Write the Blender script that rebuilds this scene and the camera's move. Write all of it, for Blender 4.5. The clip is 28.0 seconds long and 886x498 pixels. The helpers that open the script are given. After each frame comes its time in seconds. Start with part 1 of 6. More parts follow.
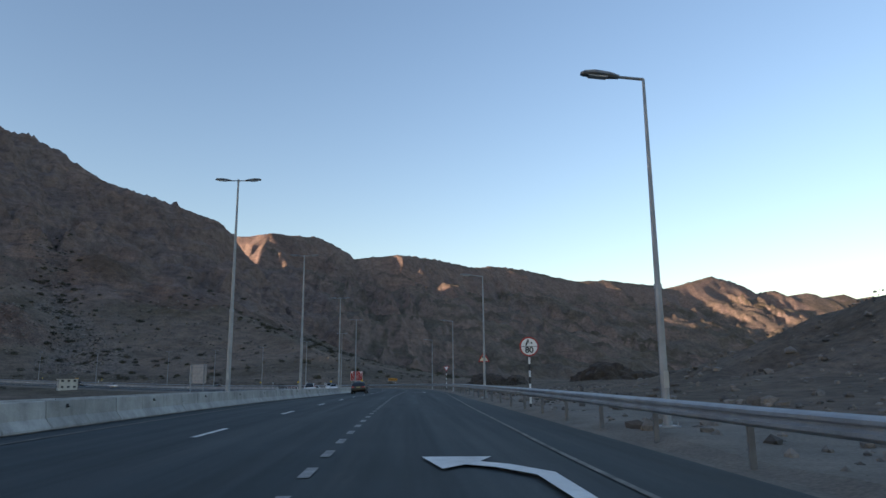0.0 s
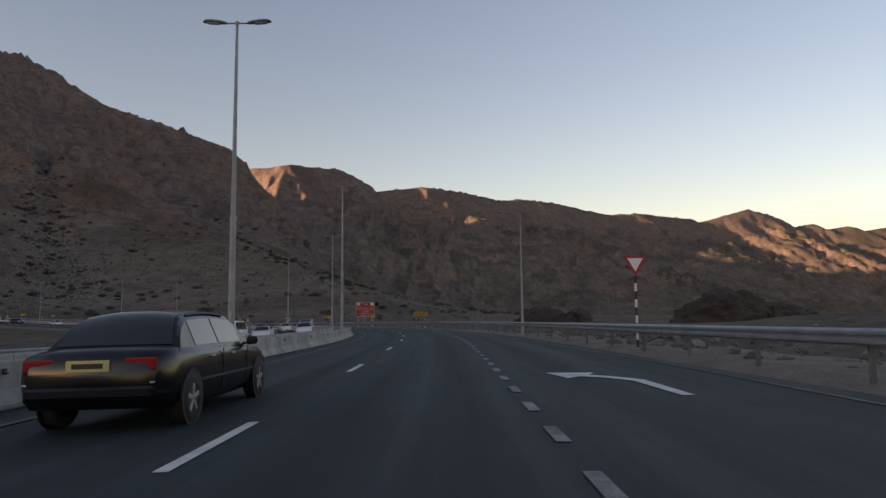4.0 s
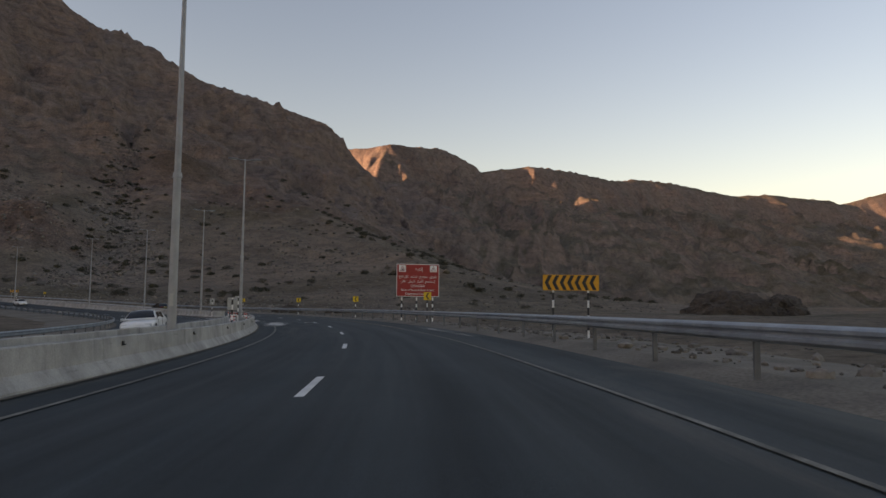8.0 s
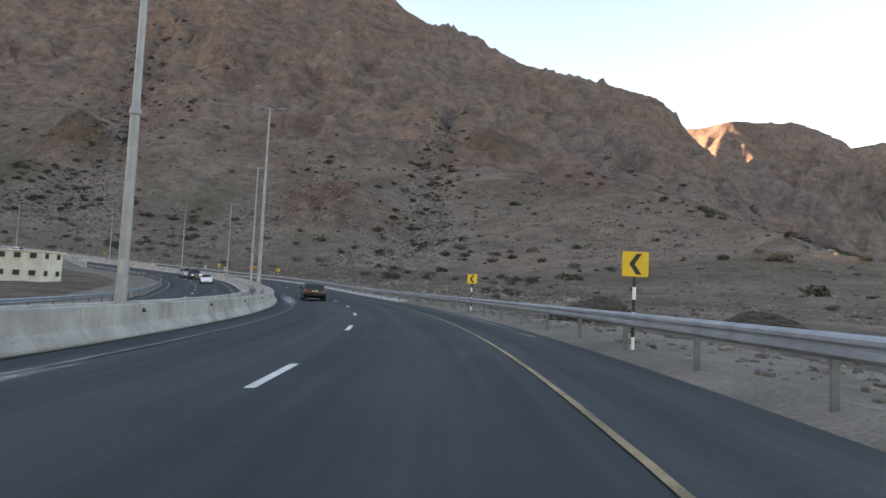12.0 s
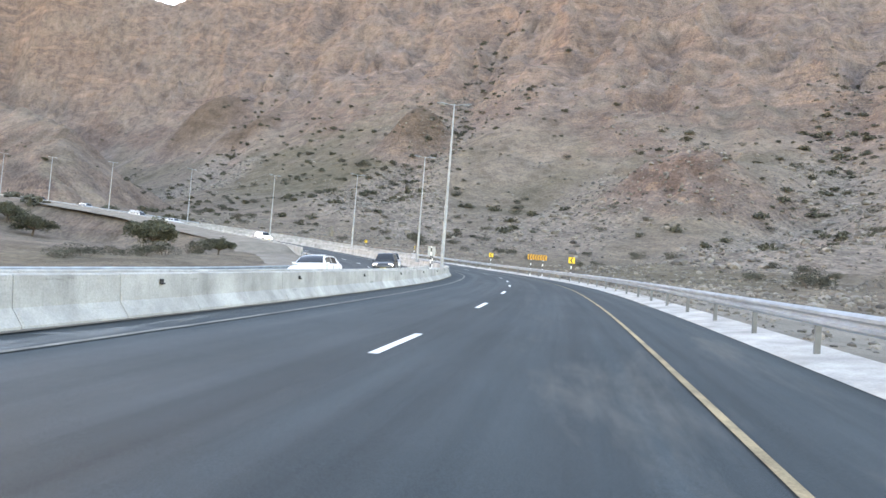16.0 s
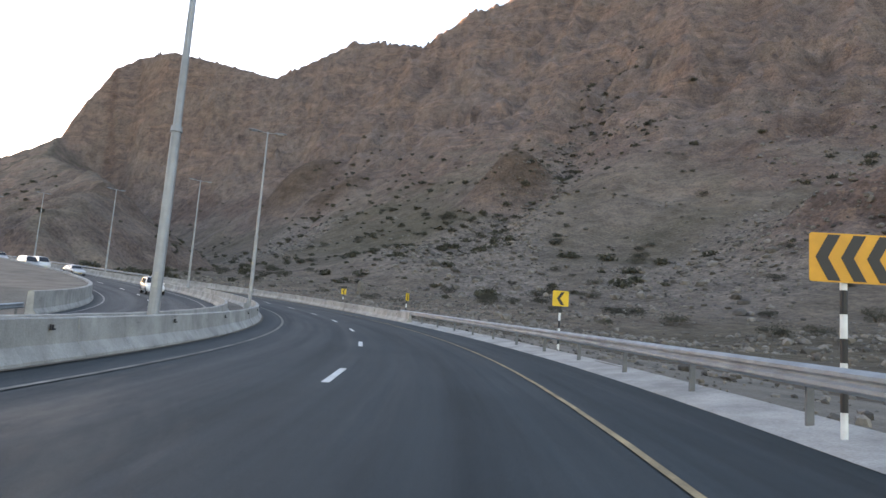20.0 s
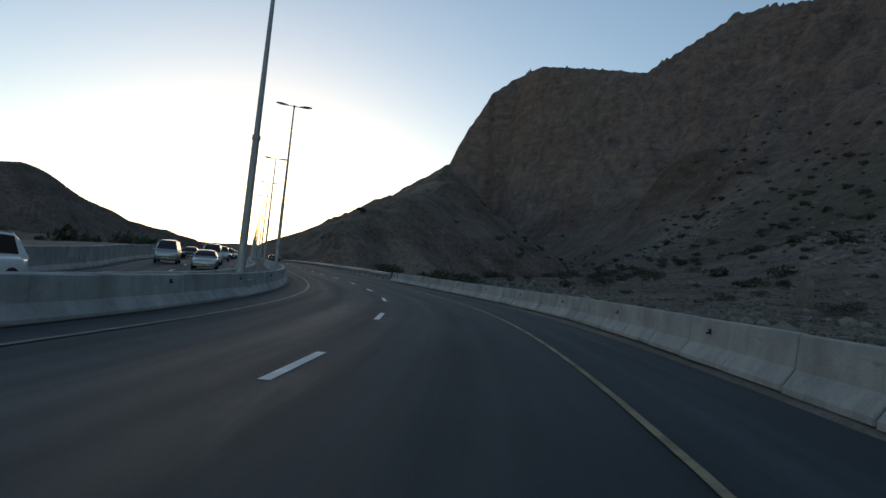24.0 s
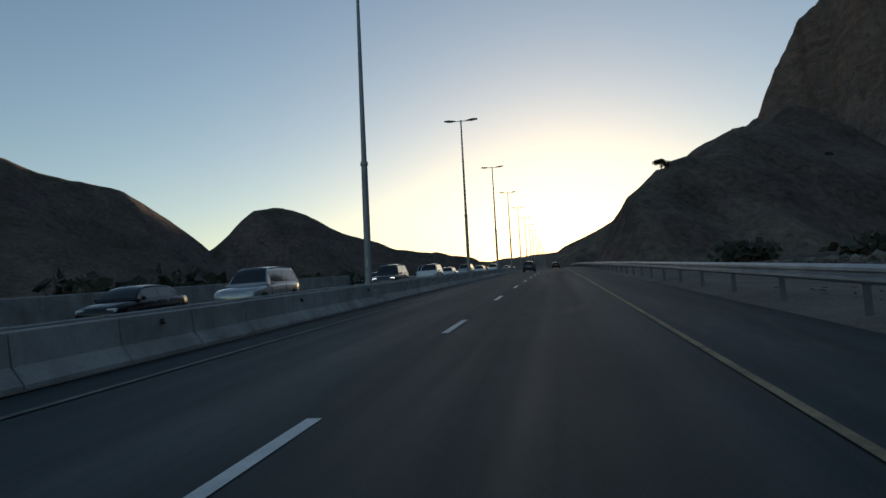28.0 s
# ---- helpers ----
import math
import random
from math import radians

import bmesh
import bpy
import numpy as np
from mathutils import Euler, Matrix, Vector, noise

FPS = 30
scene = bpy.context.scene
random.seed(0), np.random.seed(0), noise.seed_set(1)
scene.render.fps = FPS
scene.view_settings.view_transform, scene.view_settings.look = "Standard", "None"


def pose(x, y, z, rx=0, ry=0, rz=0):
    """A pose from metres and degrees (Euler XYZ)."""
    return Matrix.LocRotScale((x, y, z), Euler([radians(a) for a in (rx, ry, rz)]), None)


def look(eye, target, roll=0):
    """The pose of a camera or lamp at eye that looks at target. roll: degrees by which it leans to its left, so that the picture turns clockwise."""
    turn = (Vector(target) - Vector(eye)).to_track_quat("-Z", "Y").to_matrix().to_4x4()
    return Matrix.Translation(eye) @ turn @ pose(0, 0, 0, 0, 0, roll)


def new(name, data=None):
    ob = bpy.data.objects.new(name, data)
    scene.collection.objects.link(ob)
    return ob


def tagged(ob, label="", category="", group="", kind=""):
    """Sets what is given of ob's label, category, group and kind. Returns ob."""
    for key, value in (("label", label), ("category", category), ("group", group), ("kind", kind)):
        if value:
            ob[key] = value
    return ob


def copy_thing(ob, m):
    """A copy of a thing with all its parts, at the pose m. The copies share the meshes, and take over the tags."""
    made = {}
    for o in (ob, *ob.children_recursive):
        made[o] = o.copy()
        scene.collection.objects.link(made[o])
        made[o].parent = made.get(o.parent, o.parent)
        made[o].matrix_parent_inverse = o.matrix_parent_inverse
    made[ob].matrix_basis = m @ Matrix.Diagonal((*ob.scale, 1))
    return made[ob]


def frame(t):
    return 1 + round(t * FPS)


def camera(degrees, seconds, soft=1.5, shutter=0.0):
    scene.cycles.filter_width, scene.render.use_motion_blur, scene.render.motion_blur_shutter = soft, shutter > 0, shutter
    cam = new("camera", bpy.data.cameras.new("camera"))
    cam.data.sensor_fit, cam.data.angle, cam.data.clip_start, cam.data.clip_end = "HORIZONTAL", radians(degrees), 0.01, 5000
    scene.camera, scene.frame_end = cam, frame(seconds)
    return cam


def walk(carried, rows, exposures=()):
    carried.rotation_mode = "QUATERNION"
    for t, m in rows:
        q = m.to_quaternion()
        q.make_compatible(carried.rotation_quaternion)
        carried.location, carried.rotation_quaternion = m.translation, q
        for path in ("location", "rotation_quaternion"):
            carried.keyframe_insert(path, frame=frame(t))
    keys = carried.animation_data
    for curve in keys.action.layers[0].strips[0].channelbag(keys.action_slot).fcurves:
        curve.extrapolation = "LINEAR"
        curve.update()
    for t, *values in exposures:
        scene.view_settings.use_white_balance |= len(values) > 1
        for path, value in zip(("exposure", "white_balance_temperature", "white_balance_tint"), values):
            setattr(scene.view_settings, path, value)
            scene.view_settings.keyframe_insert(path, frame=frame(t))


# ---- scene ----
cam = camera(66.7, 28.0, soft=1.5)
PATH = [
    (0, (-0.00, 18.00, 1.34), (0.62, 27.79, 3.26), -0.50),
    (0.5, (-0.32, 27.10, 1.40), (-0.05, 36.96, 3.06), -2.09),
    (1, (-0.55, 36.30, 1.40), (-0.14, 46.19, 2.84), -2.85),
    (1.5, (-0.81, 45.60, 1.39), (-0.47, 55.51, 2.68), -2.69),
    (2, (-1.06, 54.91, 1.35), (-0.83, 64.85, 2.48), -1.93),
    (2.5, (-1.22, 64.31, 1.32), (-0.86, 74.25, 2.30), -1.91),
    (3, (-1.32, 73.82, 1.27), (-0.93, 83.77, 2.21), -1.76),
    (3.5, (-1.28, 83.33, 1.23), (-0.99, 93.28, 2.27), -0.88),
    (4, (-1.21, 92.84, 1.19), (-0.95, 102.79, 2.20), -0.59),
    (4.5, (-1.15, 102.23, 1.14), (-0.93, 112.18, 2.11), -0.31),
    (5, (-1.06, 111.43, 1.11), (-0.88, 121.38, 2.05), -0.03),
    (5.5, (-1.03, 120.61, 1.08), (-0.89, 130.57, 1.98), 0.26),
    (6, (-1.09, 130.92, 1.04), (-1.15, 140.87, 2.02), 0.39),
    (6.5, (-1.29, 141.58, 1.00), (-1.67, 151.52, 2.03), 0.29),
    (7, (-1.69, 152.15, 0.96), (-2.26, 162.07, 2.11), 0.27),
    (7.5, (-2.43, 162.62, 0.92), (-3.14, 172.55, 1.91), 0.38),
    (8, (-3.63, 172.99, 0.87), (-4.93, 182.87, 1.69), 0.44),
    (8.5, (-5.30, 183.25, 0.81), (-7.13, 193.06, 1.45), 2.37),
    (9, (-7.51, 193.38, 0.75), (-10.00, 203.01, 1.78), 3.20),
    (9.5, (-10.31, 203.35, 0.69), (-13.17, 212.92, 1.21), 2.83),
    (10, (-13.59, 213.14, 0.62), (-17.13, 222.49, 0.94), 2.22),
    (10.5, (-17.28, 222.73, 0.57), (-21.23, 231.91, 0.82), 2.45),
    (11, (-21.43, 232.08, 0.51), (-25.92, 241.01, 0.75), 2.41),
    (11.5, (-26.05, 241.17, 0.47), (-31.28, 249.67, 1.12), 1.88),
    (12, (-31.19, 249.93, 0.44), (-36.87, 258.14, 1.07), 2.80),
    (12.5, (-36.77, 258.34, 0.41), (-42.99, 266.16, 0.76), 3.12),
    (13, (-42.81, 266.34, 0.39), (-49.51, 273.75, 0.74), 3.47),
    (13.5, (-49.24, 273.93, 0.38), (-56.40, 280.91, 0.74), 3.81),
    (14, (-55.98, 281.14, 0.40), (-63.56, 287.65, 0.76), 4.16),
    (14.5, (-62.99, 287.94, 0.44), (-70.97, 293.96, 0.80), 4.50),
    (15, (-70.26, 294.28, 0.51), (-78.62, 299.75, 0.81), 5.21),
    (15.5, (-77.74, 300.19, 0.61), (-86.48, 305.03, 0.89), 4.26),
    (16, (-85.29, 305.83, 0.76), (-94.29, 310.18, 1.15), 4.55),
    (16.5, (-92.84, 311.29, 0.93), (-101.99, 315.29, 1.46), 3.82),
    (17, (-100.37, 316.58, 1.13), (-109.56, 320.41, 2.06), 3.67),
    (17.5, (-107.87, 321.67, 1.34), (-116.89, 325.78, 2.64), 2.92),
    (18, (-115.34, 326.55, 1.55), (-124.36, 330.57, 3.10), 2.53),
    (18.5, (-122.77, 331.21, 1.76), (-131.81, 335.21, 3.26), 2.87),
    (19, (-130.21, 335.63, 1.97), (-139.31, 339.50, 3.46), 3.72),
    (19.5, (-137.88, 339.57, 2.19), (-147.25, 342.81, 3.45), 3.71),
    (20, (-145.82, 342.92, 2.43), (-155.38, 345.57, 3.73), 4.13),
    (20.5, (-153.99, 345.66, 2.69), (-163.73, 347.74, 3.60), 5.39),
    (21, (-162.28, 347.79, 2.99), (-172.17, 348.83, 4.06), 5.34),
    (21.5, (-170.68, 349.32, 3.32), (-180.60, 349.73, 4.48), 6.49),
    (22, (-179.13, 350.21, 3.69), (-189.04, 349.76, 4.96), 5.52),
    (22.5, (-187.56, 350.60, 4.09), (-197.46, 349.63, 5.11), 5.01),
    (23, (-195.93, 350.47, 4.52), (-205.75, 348.88, 5.55), 5.06),
    (23.5, (-204.22, 349.80, 4.97), (-213.92, 347.60, 6.01), 5.10),
    (24, (-212.40, 348.62, 5.45), (-221.94, 345.81, 6.50), 5.14),
    (24.5, (-220.44, 346.92, 5.95), (-229.79, 343.52, 7.02), 5.19),
    (25, (-228.32, 344.73, 6.48), (-237.49, 340.93, 7.68), 5.34),
    (25.5, (-235.97, 342.04, 7.02), (-244.79, 337.47, 8.22), 5.48),
    (26, (-243.35, 338.84, 7.57), (-251.85, 333.74, 8.87), 4.39),
    (26.5, (-250.43, 335.22, 8.12), (-258.81, 329.86, 9.13), 3.03),
    (27, (-257.23, 331.26, 8.67), (-265.46, 325.65, 9.59), 1.90),
    (27.5, (-263.81, 327.04, 9.24), (-271.79, 321.07, 10.05), -0.13),
    (28, (-270.25, 322.71, 9.82), (-277.65, 316.06, 10.80), -2.91),
]
walk(cam, [(t, look(eye, target, roll)) for t, eye, target, roll in PATH],
     exposures=[(0.0, 1.62, 5600, 22), (1.0, 1.22, 5700, 24), (2.0, 1.26, 6500, 33), (3.0, 1.36, 7100, 35), (6.0, 1.36, 6900, 35), (8.0, 1.55, 7500, 34), (9.0, 1.92, 8000, 34), (10.0, 2.38, 7800, 33), (11.0, 2.96, 7400, 31), (12.0, 2.95, 7100, 29),
                (15.0, 4.27, 7200, 28), (16.0, 4.42, 7150, 28), (17.0, 4.22, 7150, 30), (18.0, 3.62, 7000, 29), (19.0, 3.36, 7000, 29), (21.0, 2.82, 6700, 28), (23.0, 1.55, 6050, 17),
                (25.0, 0.70, 5500, 11), (28.0, 0.52, 5600, 12)])

# ---- daylight: a low sun behind the western hills, clear sky ----
SUN_AZ, SUN_EL = 122.0, 3.8          # degrees to the left of +y, and above the horizon
world = bpy.data.worlds.new("sky")
scene.world = world
world.use_nodes = True
wn = world.node_tree.nodes
sky = wn.new("ShaderNodeTexSky")
sky.sky_type = "NISHITA"
sky.sun_disc = False
sky.sun_elevation = radians(SUN_EL)
sky.sun_rotation = radians(-SUN_AZ)
sky.air_density, sky.dust_density, sky.ozone_density = 1.0, 0.4, 1.15
wn["Background"].inputs["Strength"].default_value = 0.13
world.node_tree.links.new(sky.outputs[0], wn["Background"].inputs["Color"])
sun_data = bpy.data.lights.new("sun", "SUN")
sun_data.energy, sun_data.angle, sun_data.color = 5.0, radians(0.5), (1.0, 0.66, 0.36)
sun_lamp = new("sun", sun_data)
sun_dir = Vector((-math.sin(radians(SUN_AZ)) * math.cos(radians(SUN_EL)),
                  math.cos(radians(SUN_AZ)) * math.cos(radians(SUN_EL)), math.sin(radians(SUN_EL))))
sun_lamp.matrix_world = look(sun_dir * 100, (0, 0, 0))


# ---- materials ----
def material(name, color, rough=0.8, metal=0.0, vary=0.12, scale=3.0, bump=0.0, bump_scale=40.0, second=None,
             per_object=0.0, fine=0.0, coat=0.0, emit=None):
    """A node material: base colour with two scales of variation, bump and wear."""
    m = bpy.data.materials.new(name)
    m.use_nodes = True
    nt = m.node_tree
    bs = nt.nodes["Principled BSDF"]
    bs.inputs["Roughness"].default_value = rough
    bs.inputs["Metallic"].default_value = metal
    bs.inputs["Coat Weight"].default_value = coat
    geo = nt.nodes.new("ShaderNodeNewGeometry")
    big = nt.nodes.new("ShaderNodeTexNoise")
    big.inputs["Scale"].default_value = scale
    big.inputs["Detail"].default_value = 6
    big.inputs["Roughness"].default_value = 0.62
    nt.links.new(geo.outputs["Position"], big.inputs["Vector"])
    ramp = nt.nodes.new("ShaderNodeValToRGB")
    lo = [max(0, c * (1 - vary * 2)) for c in color]
    hi = [min(1, c * (1 + vary * 2)) for c in color]
    if second:
        hi = list(second)
    ramp.color_ramp.elements[0].color = (*lo, 1)
    ramp.color_ramp.elements[1].color = (*hi, 1)
    ramp.color_ramp.elements[0].position, ramp.color_ramp.elements[1].position = 0.3, 0.72
    nt.links.new(big.outputs["Fac"], ramp.inputs["Fac"])
    out = ramp.outputs["Color"]
    small = nt.nodes.new("ShaderNodeTexNoise")
    small.inputs["Scale"].default_value = bump_scale
    small.inputs["Detail"].default_value = 5
    nt.links.new(geo.outputs["Position"], small.inputs["Vector"])
    if fine:
        mr = nt.nodes.new("ShaderNodeMapRange")
        mr.inputs["From Min"].default_value, mr.inputs["From Max"].default_value = 0.3, 0.7
        mr.inputs["To Min"].default_value, mr.inputs["To Max"].default_value = 1 - fine, 1 + fine
        nt.links.new(small.outputs["Fac"], mr.inputs["Value"])
        mul = nt.nodes.new("ShaderNodeVectorMath")
        mul.operation = "SCALE"
        nt.links.new(out, mul.inputs[0])
        nt.links.new(mr.outputs["Result"], mul.inputs["Scale"])
        out = mul.outputs["Vector"]
    if per_object:
        info = nt.nodes.new("ShaderNodeObjectInfo")
        mo = nt.nodes.new("ShaderNodeMapRange")
        mo.inputs["To Min"].default_value, mo.inputs["To Max"].default_value = 1 - per_object, 1 + per_object
        nt.links.new(info.outputs["Random"], mo.inputs["Value"])
        mul2 = nt.nodes.new("ShaderNodeVectorMath")
        mul2.operation = "SCALE"
        nt.links.new(out, mul2.inputs[0])
        nt.links.new(mo.outputs["Result"], mul2.inputs["Scale"])
        out = mul2.outputs["Vector"]
    nt.links.new(out, bs.inputs["Base Color"])
    if bump:
        bp = nt.nodes.new("ShaderNodeBump")
        bp.inputs["Strength"].default_value = bump
        bp.inputs["Distance"].default_value = 0.02
        nt.links.new(small.outputs["Fac"], bp.inputs["Height"])
        nt.links.new(bp.outputs["Normal"], bs.inputs["Normal"])
    if emit:
        bs.inputs["Emission Color"].default_value = (*emit[0], 1)
        bs.inputs["Emission Strength"].default_value = emit[1]
    return m


def asphalt_material():
    """Asphalt with wheel tracks, oil streaks, paving seams and blown dust, laid out along the road."""
    m = bpy.data.materials.new("asphalt")
    m.use_nodes = True
    N, L = m.node_tree.nodes, m.node_tree.links
    bs = N["Principled BSDF"]
    geo, uv = N.new("ShaderNodeNewGeometry"), N.new("ShaderNodeUVMap")
    uv.uv_map = "along"

    def tex(scale, detail, rough, stretch=None, warp=0.0):
        t = N.new("ShaderNodeTexNoise")
        t.inputs["Scale"].default_value, t.inputs["Detail"].default_value = scale, detail
        t.inputs["Roughness"].default_value, t.inputs["Distortion"].default_value = rough, warp
        if stretch:
            mp = N.new("ShaderNodeMapping")
            mp.inputs["Scale"].default_value = stretch
            L.new(uv.outputs["UV"], mp.inputs["Vector"])
            L.new(mp.outputs["Vector"], t.inputs["Vector"])
        else:
            L.new(geo.outputs["Position"], t.inputs["Vector"])
        return t.outputs["Fac"]

    def ramp(fac, stops):
        r = N.new("ShaderNodeValToRGB")
        el = r.color_ramp.elements
        while len(el) < len(stops):
            el.new(0.5)
        for e, (p, c) in zip(el, stops):
            e.position, e.color = p, (*c, 1) if isinstance(c, tuple) else (c, c, c, 1)
        L.new(fac, r.inputs["Fac"])
        return r.outputs["Color"]

    def mix(fac, a, b, kind):
        x = N.new("ShaderNodeMix")
        x.data_type, x.blend_type = "RGBA", kind
        if isinstance(fac, float):
            x.inputs["Factor"].default_value = fac
        else:
            L.new(fac, x.inputs["Factor"])
        L.new(a, x.inputs["A"])
        L.new(b, x.inputs["B"])
        return x.outputs["Result"]

    col = ramp(tex(0.3, 6, 0.6), [(0.3, (0.024, 0.033, 0.037)), (0.7, (0.035, 0.045, 0.050))])
    tracks = ramp(tex(1.0, 4, 0.55, (0.9, 0.012, 1)), [(0.3, 0.72), (0.5, 1.0), (0.72, 1.3)])
    col = mix(1.0, col, tracks, "MULTIPLY")
    streak = ramp(tex(1.0, 5, 0.65, (3.2, 0.09, 1)), [(0.28, 0.8), (0.5, 1.0), (0.75, 1.18)])
    col = mix(1.0, col, streak, "MULTIPLY")
    grain = ramp(tex(70, 3, 0.7), [(0.3, 0.66), (0.5, 1.0), (0.7, 1.5)])
    col = mix(1.0, col, grain, "MULTIPLY")
    dust_at = ramp(tex(1.0, 6, 0.7, (0.22, 0.045, 1), 0.8), [(0.6, 0.0), (0.76, 0.45)])
    sand = ramp(tex(6, 4, 0.6), [(0.3, (0.15, 0.135, 0.115)), (0.7, (0.2, 0.18, 0.155))])
    col = mix(dust_at, col, sand, "MIX")
    L.new(col, bs.inputs["Base Color"])
    gloss = ramp(tex(1.0, 4, 0.6, (0.9, 0.02, 1)), [(0.3, 0.62), (0.7, 0.86)])
    L.new(gloss, bs.inputs["Roughness"])
    bs.inputs["Specular IOR Level"].default_value = 0.24
    bp = N.new("ShaderNodeBump")
    bp.inputs["Strength"].default_value, bp.inputs["Distance"].default_value = 0.4, 0.012
    L.new(tex(110, 4, 0.6), bp.inputs["Height"])
    L.new(bp.outputs["Normal"], bs.inputs["Normal"])
    return m


M_ASPHALT = asphalt_material()
M_WHITE = material("road_paint_white", (0.62, 0.62, 0.6), 0.65, vary=0.12, scale=1.5, bump=0.2, bump_scale=90, fine=0.15)
M_DULL = material("worn_road_paint", (0.2, 0.2, 0.195), 0.7, vary=0.3, scale=2.0, fine=0.3, bump_scale=40)
M_FADED = material("faded_road_paint", (0.135, 0.128, 0.11), 0.75, vary=0.35, scale=1.5, fine=0.3, bump_scale=40)
M_YELLOW_LINE = material("road_paint_yellow", (0.27, 0.205, 0.115), 0.8, vary=0.28, scale=1.2, fine=0.2)


def concrete_material(name, per_object):
    """Precast concrete: cloudy grey with rain streaks, patches of grime and dark tyre scuffs."""
    m = material(name, (0.325, 0.322, 0.308), 0.86, vary=0.16, scale=0.9, bump=0.3, bump_scale=30, fine=0.1, per_object=per_object)
    N, L = m.node_tree.nodes, m.node_tree.links
    bs = N["Principled BSDF"]
    col = bs.inputs["Base Color"].links[0].from_socket
    geo = N.new("ShaderNodeNewGeometry")
    for stretch, scale, lo, hi, dark in (((1, 1, 0.12), 2.6, 0.52, 0.7, 0.8), ((0.5, 0.5, 4.0), 1.1, 0.62, 0.72, 0.5), ((1, 1, 1), 0.35, 0.5, 0.7, 0.78)):
        mp, t, r = N.new("ShaderNodeMapping"), N.new("ShaderNodeTexNoise"), N.new("ShaderNodeMapRange")
        mp.inputs["Scale"].default_value = stretch
        t.inputs["Scale"].default_value, t.inputs["Detail"].default_value, t.inputs["Roughness"].default_value = scale, 7, 0.7
        r.inputs["From Min"].default_value, r.inputs["From Max"].default_value = lo, hi
        r.inputs["To Min"].default_value, r.inputs["To Max"].default_value = 1.0, dark
        L.new(geo.outputs["Position"], mp.inputs["Vector"])
        L.new(mp.outputs["Vector"], t.inputs["Vector"])
        L.new(t.outputs["Fac"], r.inputs["Value"])
        mul = N.new("ShaderNodeVectorMath")
        mul.operation = "SCALE"
        L.new(col, mul.inputs[0])
        L.new(r.outputs["Result"], mul.inputs["Scale"])
        col = mul.outputs["Vector"]
    L.new(col, bs.inputs["Base Color"])
    return m


M_CONCRETE = concrete_material("barrier_concrete", 0.1)
M_CONCRETE_RUN = concrete_material("cast_concrete", 0.0)
M_GUTTER = material("gutter_concrete", (0.33, 0.322, 0.305), 0.9, vary=0.18, scale=0.8, bump=0.3, bump_scale=25, fine=0.15)
M_STEEL = material("galvanised_steel", (0.26, 0.295, 0.325), 0.5, 0.3, vary=0.14, scale=1.3, bump=0.05, bump_scale=60, fine=0.08)
M_RAIL_POST = material("rail_post_steel", (0.13, 0.135, 0.14), 0.65, 0.2, vary=0.15, scale=2)
M_POLE = material("galvanised_pole", (0.29, 0.305, 0.32), 0.55, 0.35, vary=0.1, scale=1.5)
M_LAMP_HEAD = material("lamp_housing", (0.2, 0.21, 0.22), 0.5, 0.2, vary=0.08)
M_LAMP_GLASS = material("lamp_lens", (0.55, 0.56, 0.56), 0.2, vary=0.05)
M_SIGN_YELLOW = material("sign_yellow", (0.72, 0.46, 0.015), 0.45, vary=0.06, scale=2)
M_SIGN_AMBER = material("sign_amber", (0.66, 0.31, 0.012), 0.45, vary=0.08, scale=2)
M_SIGN_CREAM = material("sign_cream", (0.62, 0.57, 0.4), 0.45, vary=0.05)
M_SIGN_BLACK = material("sign_black", (0.015, 0.015, 0.016), 0.5, vary=0.1)
M_SIGN_RED = material("sign_red", (0.33, 0.022, 0.018), 0.45, vary=0.08, scale=2)
M_SIGN_WHITE = material("sign_white", (0.75, 0.75, 0.74), 0.45, vary=0.04)
M_SIGN_BACK = material("sign_back", (0.36, 0.37, 0.37), 0.5, 0.5, vary=0.08)
M_POST_WHITE = material("post_white", (0.72, 0.72, 0.7), 0.55, vary=0.08)
M_POST_BLACK = material("post_black", (0.02, 0.02, 0.022), 0.55, vary=0.15)
M_POST_RED = material("post_red", (0.5, 0.05, 0.035), 0.5, vary=0.1)
M_RUBBER = material("tyre_rubber", (0.02, 0.02, 0.021), 0.8, vary=0.1, scale=8)
M_RIM = material("wheel_alloy", (0.5, 0.51, 0.52), 0.35, 0.8, vary=0.05)
M_GLASS = material("car_glass", (0.012, 0.014, 0.016), 0.06, vary=0.05, coat=0.5)
M_BLACK_TRIM = material("black_trim", (0.02, 0.02, 0.021), 0.55, vary=0.1)
M_HEADLIGHT = material("headlight", (0.7, 0.72, 0.74), 0.12, 0.2, vary=0.05)
M_HEADLIGHT_ON = material("headlight_lit", (0.7, 0.7, 0.68), 0.2, emit=((1.0, 0.93, 0.8), 1.2))
M_TAILLIGHT = material("tail_light", (0.28, 0.012, 0.01), 0.2, vary=0.05)
M_PLATE = material("number_plate", (0.6, 0.5, 0.2), 0.5, vary=0.05)
M_CAR_BLACK = material("car_paint_black", (0.004, 0.004, 0.005), 0.22, 0.0, vary=0.1, coat=0.1)
M_CAR_WHITE = material("car_paint_white", (0.72, 0.73, 0.73), 0.3, vary=0.03, coat=0.5)
M_CAR_SILVER = material("car_paint_silver", (0.42, 0.43, 0.44), 0.3, 0.6, vary=0.05, coat=0.5)
M_CAR_GREY = material("car_paint_grey", (0.035, 0.037, 0.04), 0.3, 0.2, vary=0.06, coat=0.5)
M_BARK = material("acacia_bark", (0.09, 0.07, 0.055), 0.9, vary=0.2, scale=4, bump=0.5, bump_scale=30)
